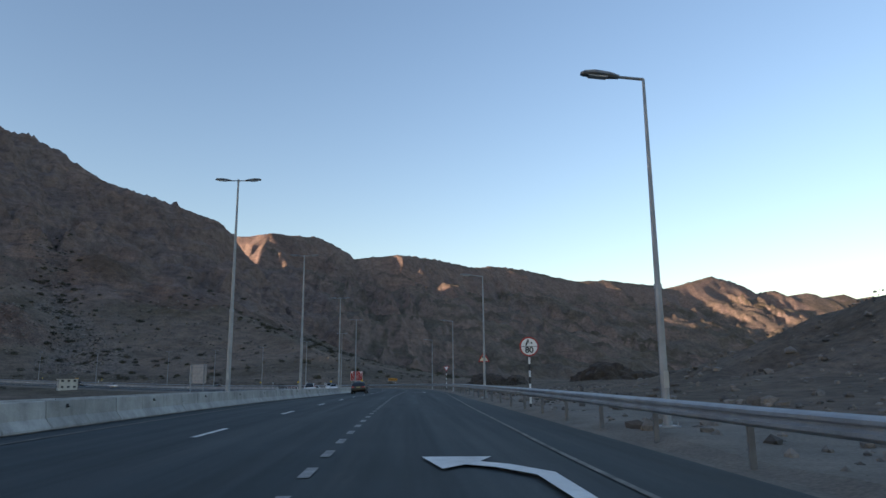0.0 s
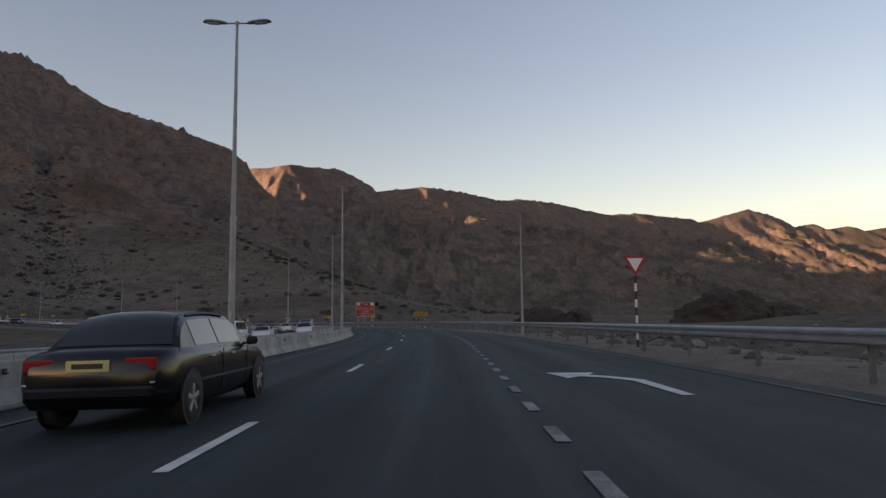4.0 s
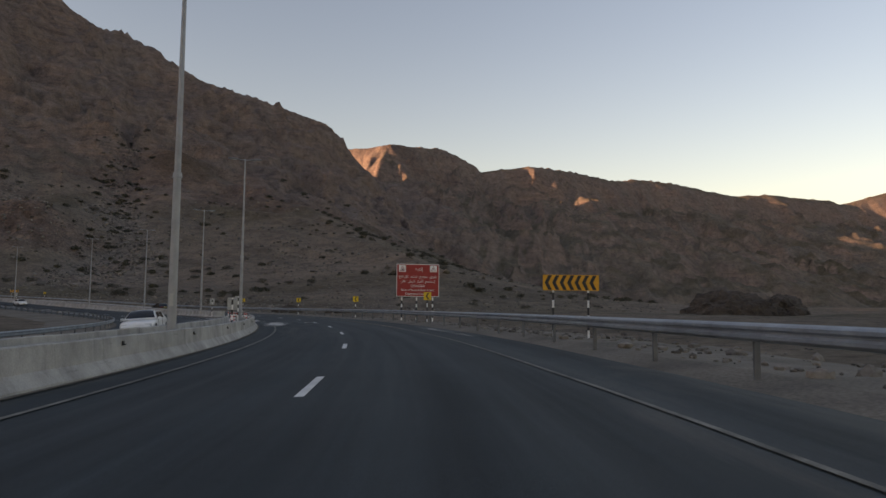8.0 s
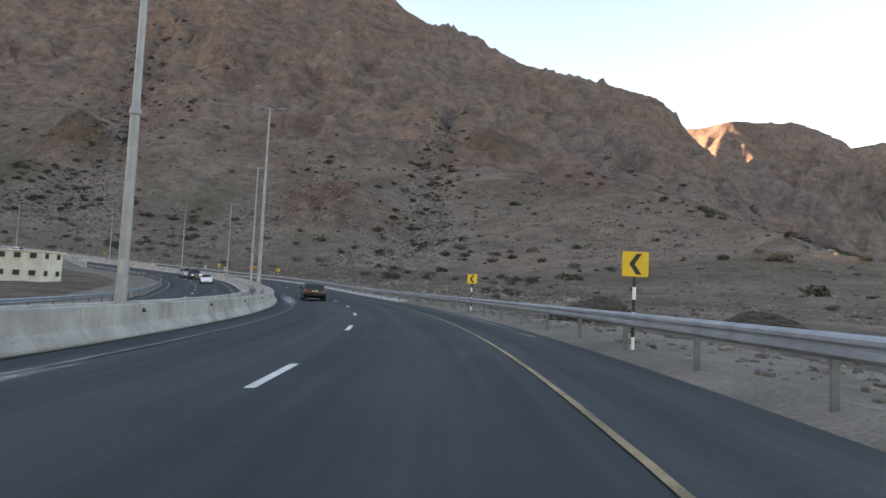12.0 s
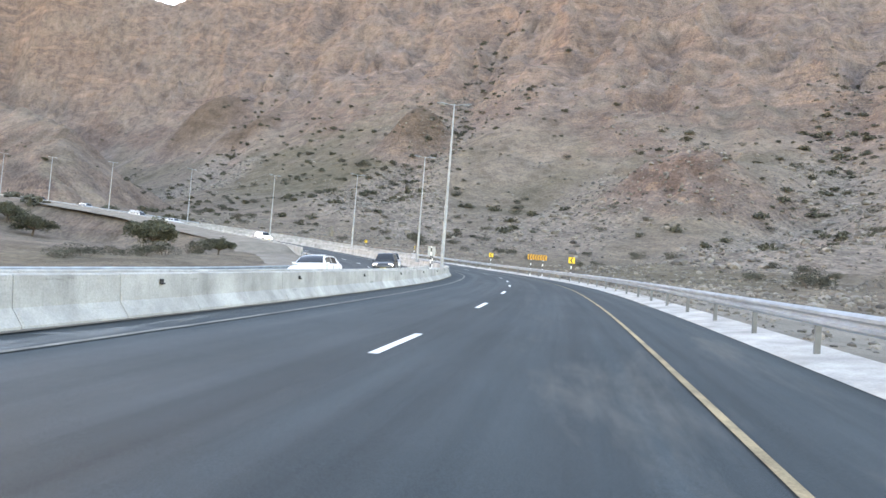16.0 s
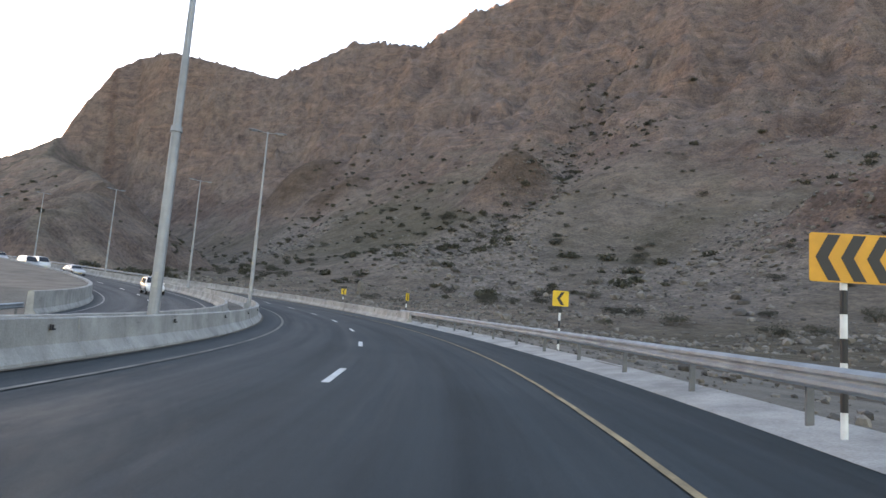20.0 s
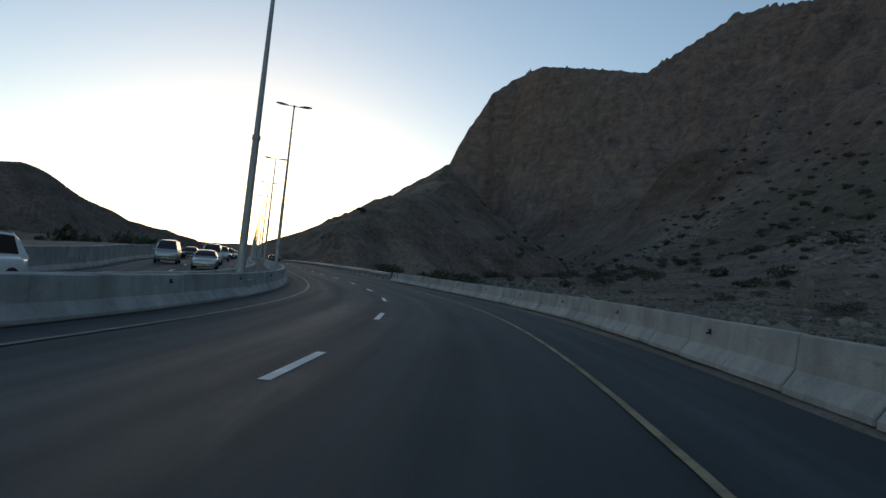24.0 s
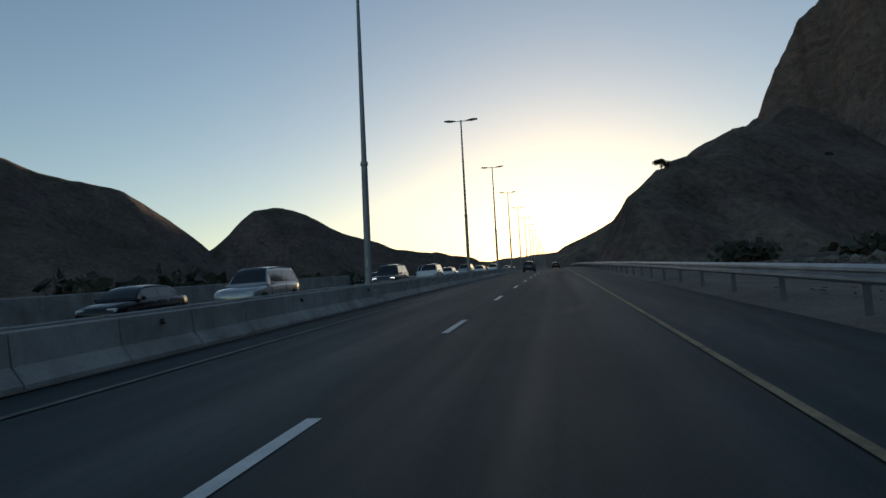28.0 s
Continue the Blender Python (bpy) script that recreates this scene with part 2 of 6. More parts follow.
M_LEAF = material("acacia_leaf", (0.052, 0.055, 0.033), 0.8, vary=0.25, scale=1.2, fine=0.25, bump_scale=8, per_object=0.2)
M_SHRUB = material("desert_shrub_leaf", (0.05, 0.05, 0.035), 0.85, vary=0.25, scale=0.8, fine=0.3, bump_scale=6, per_object=0.3)


def stone_material():
    """Loose stone whose tone changes from piece to piece."""
    m = material("loose_stone", (0.12, 0.109, 0.096), 0.92, vary=0.18, scale=0.6, bump=0.4, bump_scale=12, fine=0.2)
    N, L = m.node_tree.nodes, m.node_tree.links
    bs = N["Principled BSDF"]
    col = bs.inputs["Base Color"].links[0].from_socket
    geo, r, mul = N.new("ShaderNodeNewGeometry"), N.new("ShaderNodeMapRange"), N.new("ShaderNodeVectorMath")
    r.inputs["To Min"].default_value, r.inputs["To Max"].default_value = 0.55, 1.75
    mul.operation = "SCALE"
    L.new(geo.outputs["Random Per Island"], r.inputs["Value"])
    L.new(col, mul.inputs[0])
    L.new(r.outputs["Result"], mul.inputs["Scale"])
    L.new(mul.outputs["Vector"], bs.inputs["Base Color"])
    return m


M_STONE = stone_material()
M_MOUND = material("dark_weathered_rock", (0.05, 0.041, 0.034), 0.95, vary=0.22, scale=0.35, bump=0.6, bump_scale=2.5, fine=0.3)
M_PLASTER = material("cream_plaster", (0.54, 0.52, 0.46), 0.85, vary=0.08, scale=0.8, bump=0.15, bump_scale=30)


def dust_material():
    """Pale blown sand, thin and streaky, that lets the asphalt through."""
    m = material("blown_sand", (0.5, 0.48, 0.45), 0.95, vary=0.12, scale=2.0, fine=0.15)
    N, L = m.node_tree.nodes, m.node_tree.links
    bs = N["Principled BSDF"]
    uv = N.new("ShaderNodeUVMap")
    uv.uv_map = "along"
    mp = N.new("ShaderNodeMapping")
    mp.inputs["Scale"].default_value = (1.5, 0.35, 1)
    L.new(uv.outputs["UV"], mp.inputs["Vector"])
    t = N.new("ShaderNodeTexNoise")
    t.inputs["Scale"].default_value, t.inputs["Detail"].default_value, t.inputs["Roughness"].default_value = 1.0, 8, 0.7
    t.inputs["Distortion"].default_value = 0.3
    L.new(mp.outputs["Vector"], t.inputs["Vector"])
    cover = N.new("ShaderNodeAttribute")
    cover.attribute_name = "cover"
    add = N.new("ShaderNodeMath")
    add.operation = "ADD"
    L.new(t.outputs["Fac"], add.inputs[0])
    L.new(cover.outputs["Fac"], add.inputs[1])
    r = N.new("ShaderNodeMapRange")
    r.inputs["From Min"].default_value, r.inputs["From Max"].default_value = 0.95, 1.35
    r.inputs["To Max"].default_value = 0.8
    L.new(add.outputs[0], r.inputs["Value"])
    L.new(r.outputs["Result"], bs.inputs["Alpha"])
    return m


M_DUST = dust_material()
M_DARK_METAL = material("dark_metal", (0.03, 0.03, 0.033), 0.5, 0.4, vary=0.1)


def rock_material():
    """Arid mountainside: strata of buff, grey and rust rock on steep faces, scree and thin green on gentler slopes."""
    m = bpy.data.materials.new("mountain_rock")
    m.use_nodes = True
    nt = m.node_tree
    N, L = nt.nodes, nt.links
    bs = N["Principled BSDF"]
    bs.inputs["Roughness"].default_value = 0.95
    bs.inputs["Specular IOR Level"].default_value = 0.15
    geo = N.new("ShaderNodeNewGeometry")

    def noise_tex(scale, detail=8, rough=0.6, warp=0.0, stretch=None):
        t = N.new("ShaderNodeTexNoise")
        t.inputs["Scale"].default_value, t.inputs["Detail"].default_value = scale, detail
        t.inputs["Roughness"].default_value, t.inputs["Distortion"].default_value = rough, warp
        if stretch:
            mp = N.new("ShaderNodeMapping")
            mp.inputs["Scale"].default_value = stretch
            mp.inputs["Rotation"].default_value = (radians(12), radians(-9), 0)
            L.new(geo.outputs["Position"], mp.inputs["Vector"])
            L.new(mp.outputs["Vector"], t.inputs["Vector"])
        else:
            L.new(geo.outputs["Position"], t.inputs["Vector"])
        return t.outputs["Fac"]

    def ramp(fac, stops):
        r = N.new("ShaderNodeValToRGB")
        el = r.color_ramp.elements
        while len(el) < len(stops):
            el.new(0.5)
        for e, (p, c) in zip(el, stops):
            e.position, e.color = p, (*c, 1)
        L.new(fac, r.inputs["Fac"])
        return r.outputs["Color"]

    def mix(fac, a, b, kind="MIX"):
        x = N.new("ShaderNodeMix")
        x.data_type, x.blend_type = "RGBA", kind
        if isinstance(fac, float):
            x.inputs["Factor"].default_value = fac
        else:
            L.new(fac, x.inputs["Factor"])
        L.new(a, x.inputs["A"])
        L.new(b, x.inputs["B"])
        return x.outputs["Result"]

    def share(name):
        a = N.new("ShaderNodeAttribute")
        a.attribute_name = name
        return a.outputs["Fac"]

    strata = noise_tex(0.02, 9, 0.72, 1.4, (0.35, 0.35, 2.6))
    rock = ramp(strata, [(0.3, (0.092, 0.080, 0.076)), (0.42, (0.192, 0.160, 0.147)), (0.5, (0.146, 0.127, 0.119)),
                         (0.58, (0.230, 0.184, 0.160)), (0.66, (0.164, 0.144, 0.136)), (0.78, (0.262, 0.228, 0.208))])
    grey = ramp(noise_tex(0.011, 7, 0.65, 1.0), [(0.44, (0, 0, 0)), (0.6, (0.7, 0.7, 0.7))])
    rock = mix(grey, rock, ramp(noise_tex(0.07, 7, 0.7, 0.6, (1, 1, 0.3)), [(0.3, (0.126, 0.115, 0.108)), (0.7, (0.244, 0.218, 0.197))]))
    scree = ramp(noise_tex(0.013, 8, 0.66, 0.6), [(0.32, (0.096, 0.088, 0.075)), (0.5, (0.138, 0.123, 0.104)), (0.66, (0.178, 0.155, 0.129))])
    green = ramp(noise_tex(0.16, 6, 0.7), [(0.35, (0.066, 0.066, 0.046)), (0.7, (0.104, 0.099, 0.072))])
    gfac = ramp(noise_tex(0.009, 4, 0.55, 0.4), [(0.44, (0, 0, 0)), (0.64, (0.75, 0.75, 0.75))])
    low = mix(gfac, scree, green)
    low = mix(share("pale"), low, ramp(noise_tex(0.5, 7, 0.75), [(0.3, (0.08, 0.074, 0.066)), (0.5, (0.155, 0.143, 0.128)), (0.7, (0.25, 0.233, 0.212))]))
    sep = N.new("ShaderNodeSeparateXYZ")
    L.new(geo.outputs["Normal"], sep.inputs[0])
    steep = N.new("ShaderNodeMapRange")
    steep.inputs["From Min"].default_value, steep.inputs["From Max"].default_value = 0.84, 0.68
    L.new(sep.outputs["Z"], steep.inputs["Value"])
    wob = N.new("ShaderNodeMath")
    wob.operation, wob.use_clamp = "MAXIMUM", True
    L.new(steep.outputs["Result"], wob.inputs[0])
    L.new(share("cliff"), wob.inputs[1])
    col = mix(wob.outputs[0], low, rock)
    rusty = ramp(noise_tex(0.09, 8, 0.7, 0.8), [(0.36, (0.066, 0.052, 0.049)), (0.46, (0.135, 0.100, 0.085)), (0.54, (0.105, 0.088, 0.084)), (0.66, (0.215, 0.160, 0.126))])
    col = mix(share("rust"), col, rusty)
    brown = ramp(noise_tex(0.2, 7, 0.68), [(0.3, (0.072, 0.058, 0.046)), (0.7, (0.118, 0.094, 0.073))])
    col = mix(share("hillock"), col, brown)
    # cobbles and boulders, light and dark specks at two sizes
    vor = N.new("ShaderNodeTexVoronoi")
    vor.inputs["Scale"].default_value = 0.55
    L.new(geo.outputs["Position"], vor.inputs["Vector"])
    speck = ramp(noise_tex(0.9, 6, 0.75), [(0.3, (0.48, 0.48, 0.48)), (0.5, (1, 1, 1)), (0.72, (1.45, 1.43, 1.4))])
    col = mix(1.0, col, speck, "MULTIPLY")
    speck2 = ramp(noise_tex(0.11, 7, 0.7), [(0.3, (0.6, 0.6, 0.59)), (0.5, (1, 1, 1)), (0.7, (1.32, 1.3, 1.27))])
    col = mix(1.0, col, speck2, "MULTIPLY")
    warm = N.new("ShaderNodeRGB")
    warm.outputs[0].default_value = (1.06, 0.97, 0.93, 1)
    col = mix(1.0, col, warm.outputs[0], "MULTIPLY")
    L.new(col, bs.inputs["Base Color"])
    b1 = N.new("ShaderNodeBump")
    b1.inputs["Strength"].default_value = 1.0
    depth = N.new("ShaderNodeMapRange")
    depth.inputs["To Min"].default_value, depth.inputs["To Max"].default_value = 1.3, 4.4
    L.new(wob.outputs[0], depth.inputs["Value"])
    L.new(depth.outputs["Result"], b1.inputs["Distance"])
    L.new(noise_tex(0.16, 10, 0.68, 0.5), b1.inputs["Height"])
    b2 = N.new("ShaderNodeBump")
    b2.inputs["Strength"].default_value, b2.inputs["Distance"].default_value = 0.8, 0.35
    L.new(vor.outputs["Distance"], b2.inputs["Height"])
    L.new(b1.outputs["Normal"], b2.inputs["Normal"])
    L.new(b2.outputs["Normal"], bs.inputs["Normal"])
    return m


M_ROCK = rock_material()
M_GRAVEL = material("gravel_verge", (0.136, 0.119, 0.097), 0.95, vary=0.2, scale=0.35, bump=0.6, bump_scale=14, fine=0.3)


# ---- mesh helpers ----
def mesh_ob(name, verts, faces, mat, parent=None, smooth=False, label=""):
    me = bpy.data.meshes.new(name)
    me.from_pydata([tuple(v) for v in verts], [], faces)
    for m in (mat if isinstance(mat, (list, tuple)) else [mat]):
        me.materials.append(m)
    if smooth:
        me.shade_smooth()
    me.update()
    ob = new(name, me)
    if parent:
        ob.parent = parent
    if label:
        ob["label"] = label
    return ob


def part(name, bm, mat, parent=None, label="", smooth=False):
    """Links a bmesh as one mesh object under a thing or a part."""
    me = bpy.data.meshes.new(name)
    bmesh.ops.recalc_face_normals(bm, faces=bm.faces)
    bm.to_mesh(me)
    bm.free()
    for m in (mat if isinstance(mat, (list, tuple)) else [mat]):
        me.materials.append(m)
    if smooth:
        me.shade_smooth()
    ob = new(name, me)
    if parent:
        ob.parent = parent
    if label:
        ob["label"] = label
    return ob


def box(bm, c, s, bevel=0.0, m=None):
    """A box of size s centred at c, with bevelled edges."""
    r = bmesh.ops.create_cube(bm, size=1.0)
    vs = r["verts"]
    for v in vs:
        v.co = Vector((v.co.x * s[0], v.co.y * s[1], v.co.z * s[2]))
    if bevel:
        es = list({e for v in vs for e in v.link_edges})
        out = bmesh.ops.bevel(bm, geom=es, offset=bevel, segments=1, affect="EDGES")
        vs = list({v for f in out["faces"] for v in f.verts} | {v for v in vs if v.is_valid})
    mat = (m or Matrix.Identity(4)) @ Matrix.Translation(c)
    for v in vs:
        v.co = mat @ v.co
    return vs


def cyl(bm, a, b, r0, r1=None, seg=12, caps=True):
    """A tapered round bar from a to b."""
    a, b = Vector(a), Vector(b)
    r1 = r0 if r1 is None else r1
    q = (b - a).to_track_quat("Z", "Y").to_matrix()
    rings = []
    for p, r in ((a, r0), (b, r1)):
        rings.append([bm.verts.new(p + q @ Vector((r * math.cos(2 * math.pi * k / seg), r * math.sin(2 * math.pi * k / seg), 0)))
                      for k in range(seg)])
    for k in range(seg):
        bm.faces.new((rings[0][k], rings[0][(k + 1) % seg], rings[1][(k + 1) % seg], rings[1][k]))
    if caps:
        bm.faces.new(rings[0][::-1])
        bm.faces.new(rings[1])
    return rings


def plate(bm, pts, y0, y1):
    """A flat plate in the xz plane, from y0 to y1 thick."""
    f = [bm.verts.new((x, y0, z)) for x, z in pts]
    b = [bm.verts.new((x, y1, z)) for x, z in pts]
    bm.faces.new(f)
    bm.faces.new(b[::-1])
    n = len(pts)
    for k in range(n):
        bm.faces.new((f[k], b[k], b[(k + 1) % n], f[(k + 1) % n]))


def empty(name):
    ob = new(name)
    ob.empty_display_size = 0.5
    return ob


# ---- noise on arrays ----
def _hash(ix, iy, seed):
    h = (ix.astype(np.int64) * 374761393 + iy.astype(np.int64) * 668265263 + seed * 974634777) & 0x7FFFFFFF
    h = ((h ^ (h >> 13)) * 1274126177) & 0x7FFFFFFF
    return ((h ^ (h >> 16)) & 0xFFFF) / 65535.0


def vnoise(x, y, seed=0):
    ix, iy = np.floor(x), np.floor(y)
    fx, fy = x - ix, y - iy
    fx, fy = fx * fx * fx * (fx * (fx * 6 - 15) + 10), fy * fy * fy * (fy * (fy * 6 - 15) + 10)
    a, b = _hash(ix, iy, seed), _hash(ix + 1, iy, seed)
    c, d = _hash(ix, iy + 1, seed), _hash(ix + 1, iy + 1, seed)
    return (a + (b - a) * fx) * (1 - fy) + (c + (d - c) * fx) * fy


def fbm(x, y, octaves=5, seed=0, gain=0.5):
    s, amp, tot = 0.0, 1.0, 0.0
    for k in range(octaves):
        s = s + amp * (vnoise(x * 2**k + 17.3 * k, y * 2**k - 9.1 * k, seed + k) - 0.5)
        tot += amp
        amp *= gain
    return s / tot * 2


def ridged(x, y, octaves=4, seed=0):
    s, amp, tot = 0.0, 1.0, 0.0
    for k in range(octaves):
        s = s + amp * (1 - np.abs(2 * vnoise(x * 2**k + 5.7 * k, y * 2**k + 3.3 * k, seed + k) - 1))
        tot += amp
        amp *= 0.5
    return s / tot


# ---- the road line: outer edge line of the carriageway ----
ROAD = (
    (-0.5, -60.0, -0.03), (-0.6, -40.0, -0.03), (-0.7, -20.0, -0.03), (-0.7, -0.0, -0.01),
    (-0.7, 20.0, 0.12), (-0.6, 40.0, 0.15), (-0.4, 60.0, 0.09), (-0.1, 80.0, -0.00),
    (0.5, 100.0, -0.09), (1.0, 120.0, -0.17), (1.1, 140.0, -0.24), (0.1, 160.1, -0.32),
    (-2.5, 180.2, -0.41), (-7.1, 199.9, -0.53), (-13.7, 218.9, -0.65), (-22.1, 237.3, -0.75),
    (-32.4, 254.6, -0.82), (-44.6, 270.7, -0.86), (-58.4, 285.4, -0.83), (-73.5, 298.6, -0.68),
    (-89.5, 310.8, -0.37), (-105.8, 322.5, 0.06), (-122.6, 333.4, 0.54), (-140.5, 342.8, 1.05),
    (-159.9, 348.9, 1.68), (-179.9, 351.8, 2.49), (-200.1, 351.7, 3.50), (-220.1, 348.6, 4.67),
    (-239.4, 342.5, 5.98), (-257.4, 333.2, 7.37), (-274.2, 322.3, 8.83),
)


def spline(nodes, step):
    """A smooth line through the nodes, as points about a step apart."""
    p = np.array(nodes, float)
    p = np.vstack([2 * p[0] - p[1], p, 2 * p[-1] - p[-2]])
    out = []
    for a, b, c, d in zip(p[:-3], p[1:-2], p[2:-1], p[3:]):
        n = max(1, int(round(np.linalg.norm(c - b) / step)))
        for k in range(n):
            t = k / n
            out.append(0.5 * (2 * b + (c - a) * t + (2 * a - 5 * b + 4 * c - d) * t * t + (3 * b - a - 3 * c + d) * t**3))
    out.append(p[-2])
    return np.array(out)


line = spline(ROAD, 1.0)
ahead = line[-1] - line[-25]
ahead /= np.linalg.norm(ahead[:2])
far_run = np.arange(2.0, 900.0, 2.0)
run_on = line[-1] + ahead * far_run[:, None]
run_on[:, 2] = line[-1, 2] + ahead[2] * far_run * (1 - far_run / 2600)
line = np.vstack([line, run_on])
behind = line[0] - np.array([0, 1, 0]) * np.arange(600, 0, -6.0)[:, None]
line = np.vstack([behind, line])
arc = np.r_[0, np.cumsum(np.linalg.norm(np.diff(line[:, :2], axis=0), axis=1))]
arc -= arc[np.argmin(np.abs(line[:, 1]) + 99 * (np.arange(len(line)) > 300))]     # zero where y = 0
tang = np.gradient(line[:, :2], arc, axis=0)
tang /= np.linalg.norm(tang, axis=1, keepdims=True)


def bank(u, lat):
    """How far the road's cross fall drops the left side of the bend; on either numbers or arrays."""
    left = -np.asarray(lat, float)
    near = np.interp(u, (60, 140, 225, 275, 345, 420, 520), (0.0, 0.2, 0.2, 0.12, 0.08, 0.04, 0.0))
    far = np.interp(u, (60, 150, 200, 500, 560), (0.0, 0.85, 0.85, 0.85, 0.25))
    inner = np.maximum(near + 0.04, 0.28 * far)
    a = near * np.clip((left - 3.6) / 5.1, 0, 1)
    b = (inner - near) * np.clip((left - 8.7) / 3.3, 0, 1)
    c = (far - inner) * np.clip((left - 12.0) / 9.0, 0, 1)
    return (a + b + c) * (1 - np.clip((left - 90) / 110, 0, 1))


def frame_at(u, lat=0.0, up=0.0):
    """Place and heading (radians, from +y to the left) on the road: u metres along, lat metres to the right."""
    x, y, z = (np.interp(u, arc, line[:, k]) for k in range(3))
    tx, ty = np.interp(u, arc, tang[:, 0]), np.interp(u, arc, tang[:, 1])
    n = math.hypot(tx, ty)
    tx, ty = tx / n, ty / n
    return Vector((x + ty * lat, y - tx * lat, z + up - float(bank(u, lat)))), math.atan2(-tx, ty)


def on_road(u, lat=0.0, up=0.0, turn=0.0):
    p, yaw = frame_at(u, lat, up)
    return Matrix.Translation(p) @ Matrix.Rotation(yaw + radians(turn), 4, "Z")


def on_slope(u, lat=0.0, up=0.0, turn=0.0):
    """As on_road, and pitched with the road."""
    a, b = frame_at(u - 1.5, lat)[0], frame_at(u + 1.5, lat)[0]
    return on_road(u, lat, up, turn) @ Matrix.Rotation(math.atan2(b.z - a.z, 3.0), 4, "X")


def strip(name, u0, u1, step, profile, mat, parent=None, smooth=False, wobble=None):
    """A ribbon along the road: profile is a function of u, or a list, of (lat, up) across it."""
    us = np.linspace(u0, u1, max(2, int(round((u1 - u0) / step)) + 1))
    verts, faces, n = [], [], 0
    for u in us:
        pr = profile(u) if callable(profile) else profile
        n = len(pr)
        for lat, up in pr:
            p, _ = frame_at(u, lat, up)
            if wobble:
                p.z += wobble(p.x, p.y, lat)
            verts.append(p)
    for i in range(len(us) - 1):
        for j in range(n - 1):
            faces.append((i * n + j, i * n + j + 1, (i + 1) * n + j + 1, (i + 1) * n + j))
    ob = mesh_ob(name, verts, faces, mat, parent, smooth)
    uv = ob.data.uv_layers.new(name="along")
    flat = []
    for i, u in enumerate(us):
        pr = profile(u) if callable(profile) else profile
        flat += [(lat, u) for lat, _ in pr]
    for lp in ob.data.loops:
        uv.data[lp.index].uv = flat[lp.vertex_index]
    return ob


def closed_run(verts, faces, u0, u1, ring, step=50.0):
    """Adds a closed section (lat, up) swept from u0 to u1 to lists of verts and faces, with caps."""
    n = len(ring)
    us = np.linspace(u0, u1, max(2, int(math.ceil((u1 - u0) / step)) + 1))
    base = len(verts)
    for u in us:
        for lat, up in ring:
            verts.append(frame_at(u, lat, up)[0])
    for i in range(len(us) - 1):
        for j in range(n):
            k = (j + 1) % n
            faces.append((base + i * n + j, base + i * n + k, base + (i + 1) * n + k, base + (i + 1) * n + j))
    faces.append(tuple(base + j for j in range(n))[::-1])
    faces.append(tuple(base + (len(us) - 1) * n + j for j in range(n)))


# ---- the mountains and the valley floor: one sheet ----
CREST = ((-1177, 152, 374), (-1082, 208, 356), (-1056, 265, 342), (-1023, 343, 322), (-982, 436, 372), (-924, 515, 356),
         (-887, 567, 393), (-829, 646, 421), (-761, 739, 407), (-715, 780, 400), (-693, 797, 415), (-665, 822, 408), (-625, 857, 392), (-586, 890, 374), (-540, 930, 344),
         (-516, 951, 334), (-455, 961, 305), (-425, 968, 286), (-389, 983, 275), (-345, 1002, 262), (-313, 1015, 253), (-276, 1041, 243),
         (-256, 1058, 220), (-225, 1090, 170), (-180, 1180, 110), (-190, 1350, 80))
FOOT = ((-1220, 100), (-1130, 105), (-950, 150), (-700, 235), (-445, 290), (-345, 305), (-268, 356), (-205, 384), (-140, 378), (-85, 354), (-20, 345), (45, 380),
        (85, 480), (95, 640), (70, 820), (20, 1000), (-60, 1180), (-160, 1420))
SPUR = ((-334, 280, 12), (-342, 279, 18.5), (-353, 280, 25.5), (-366, 281, 30.5), (-382, 282, 35), (-445, 280, 54), (-700, 208, 108), (-950, 112, 166),
        (-1142, 70, 231))
CLIFF = ((-1142, 70, 231), (-1150, 96, 290), (-1165, 122, 345), (-1177, 152, 374))
# The first three nodes are unseen, raised to shade the range's lower slopes.
RANGE = ((-1500, 1500, 430), (-900, 1450, 415), (-520, 1470, 350), (-430, 1485, 320), (-366, 1500, 317), (-293, 1517, 329), (-205, 1651, 349),
         (-180, 1660, 341), (-137, 1677, 320), (-118, 1684, 302), (-6, 1697, 315), (78, 1798, 324), (209, 1952, 325),
         (279, 2030, 343), (393, 2123, 347), (518, 2223, 340), (611, 2297, 336), (750, 2409, 356), (1018, 2625, 366),
         (1067, 2664, 357), (1377, 2911, 448), (1491, 2975, 438), (1599, 3035, 419), (1671, 3076, 392), (1791, 3144, 415),
         (2600, 3500, 430), (3900, 3900, 380))
HILLS = ((-230, 105, 75), (-300, 125, 60), (-321, 128, 56), (-336, 128, 51), (-349, 129, 50), (-376, 130, 34), (-384, 131, 41),
         (-391, 131, 47), (-400, 131, 49.5), (-409, 132.5, 48), (-423, 136, 41.5), (-445, 142, 36), (-470, 148, 33), (-600, 140, 40))
WEST = ((-800, -1300, 180), (-1250, -900, 140), (-1450, -600, 125), (-1560, -420, 140), (-1700, -250, 200), (-1900, -100, 240))
EAST = ((900, -900, 40), (860, -300, 20), (900, 300, 8), (1200, 900, 8), (1900, 1500, 20), (2800, 2000, 40))
MOUNDS = ((56, 92, 20, 6.5), (70, 64, 26, 8), (46, 160, 14, 1.5), (-300, 236, 26, 2), (-285, 515, 34, 12), (-272, 500, 16, 6),
          (-182, 735, 24, 9))
KNOLLS = ((-486, 474, 27, 23), (-772, 374, 38, 26), (-690, 398, 28, 14), (-292, 688, 26, 15))


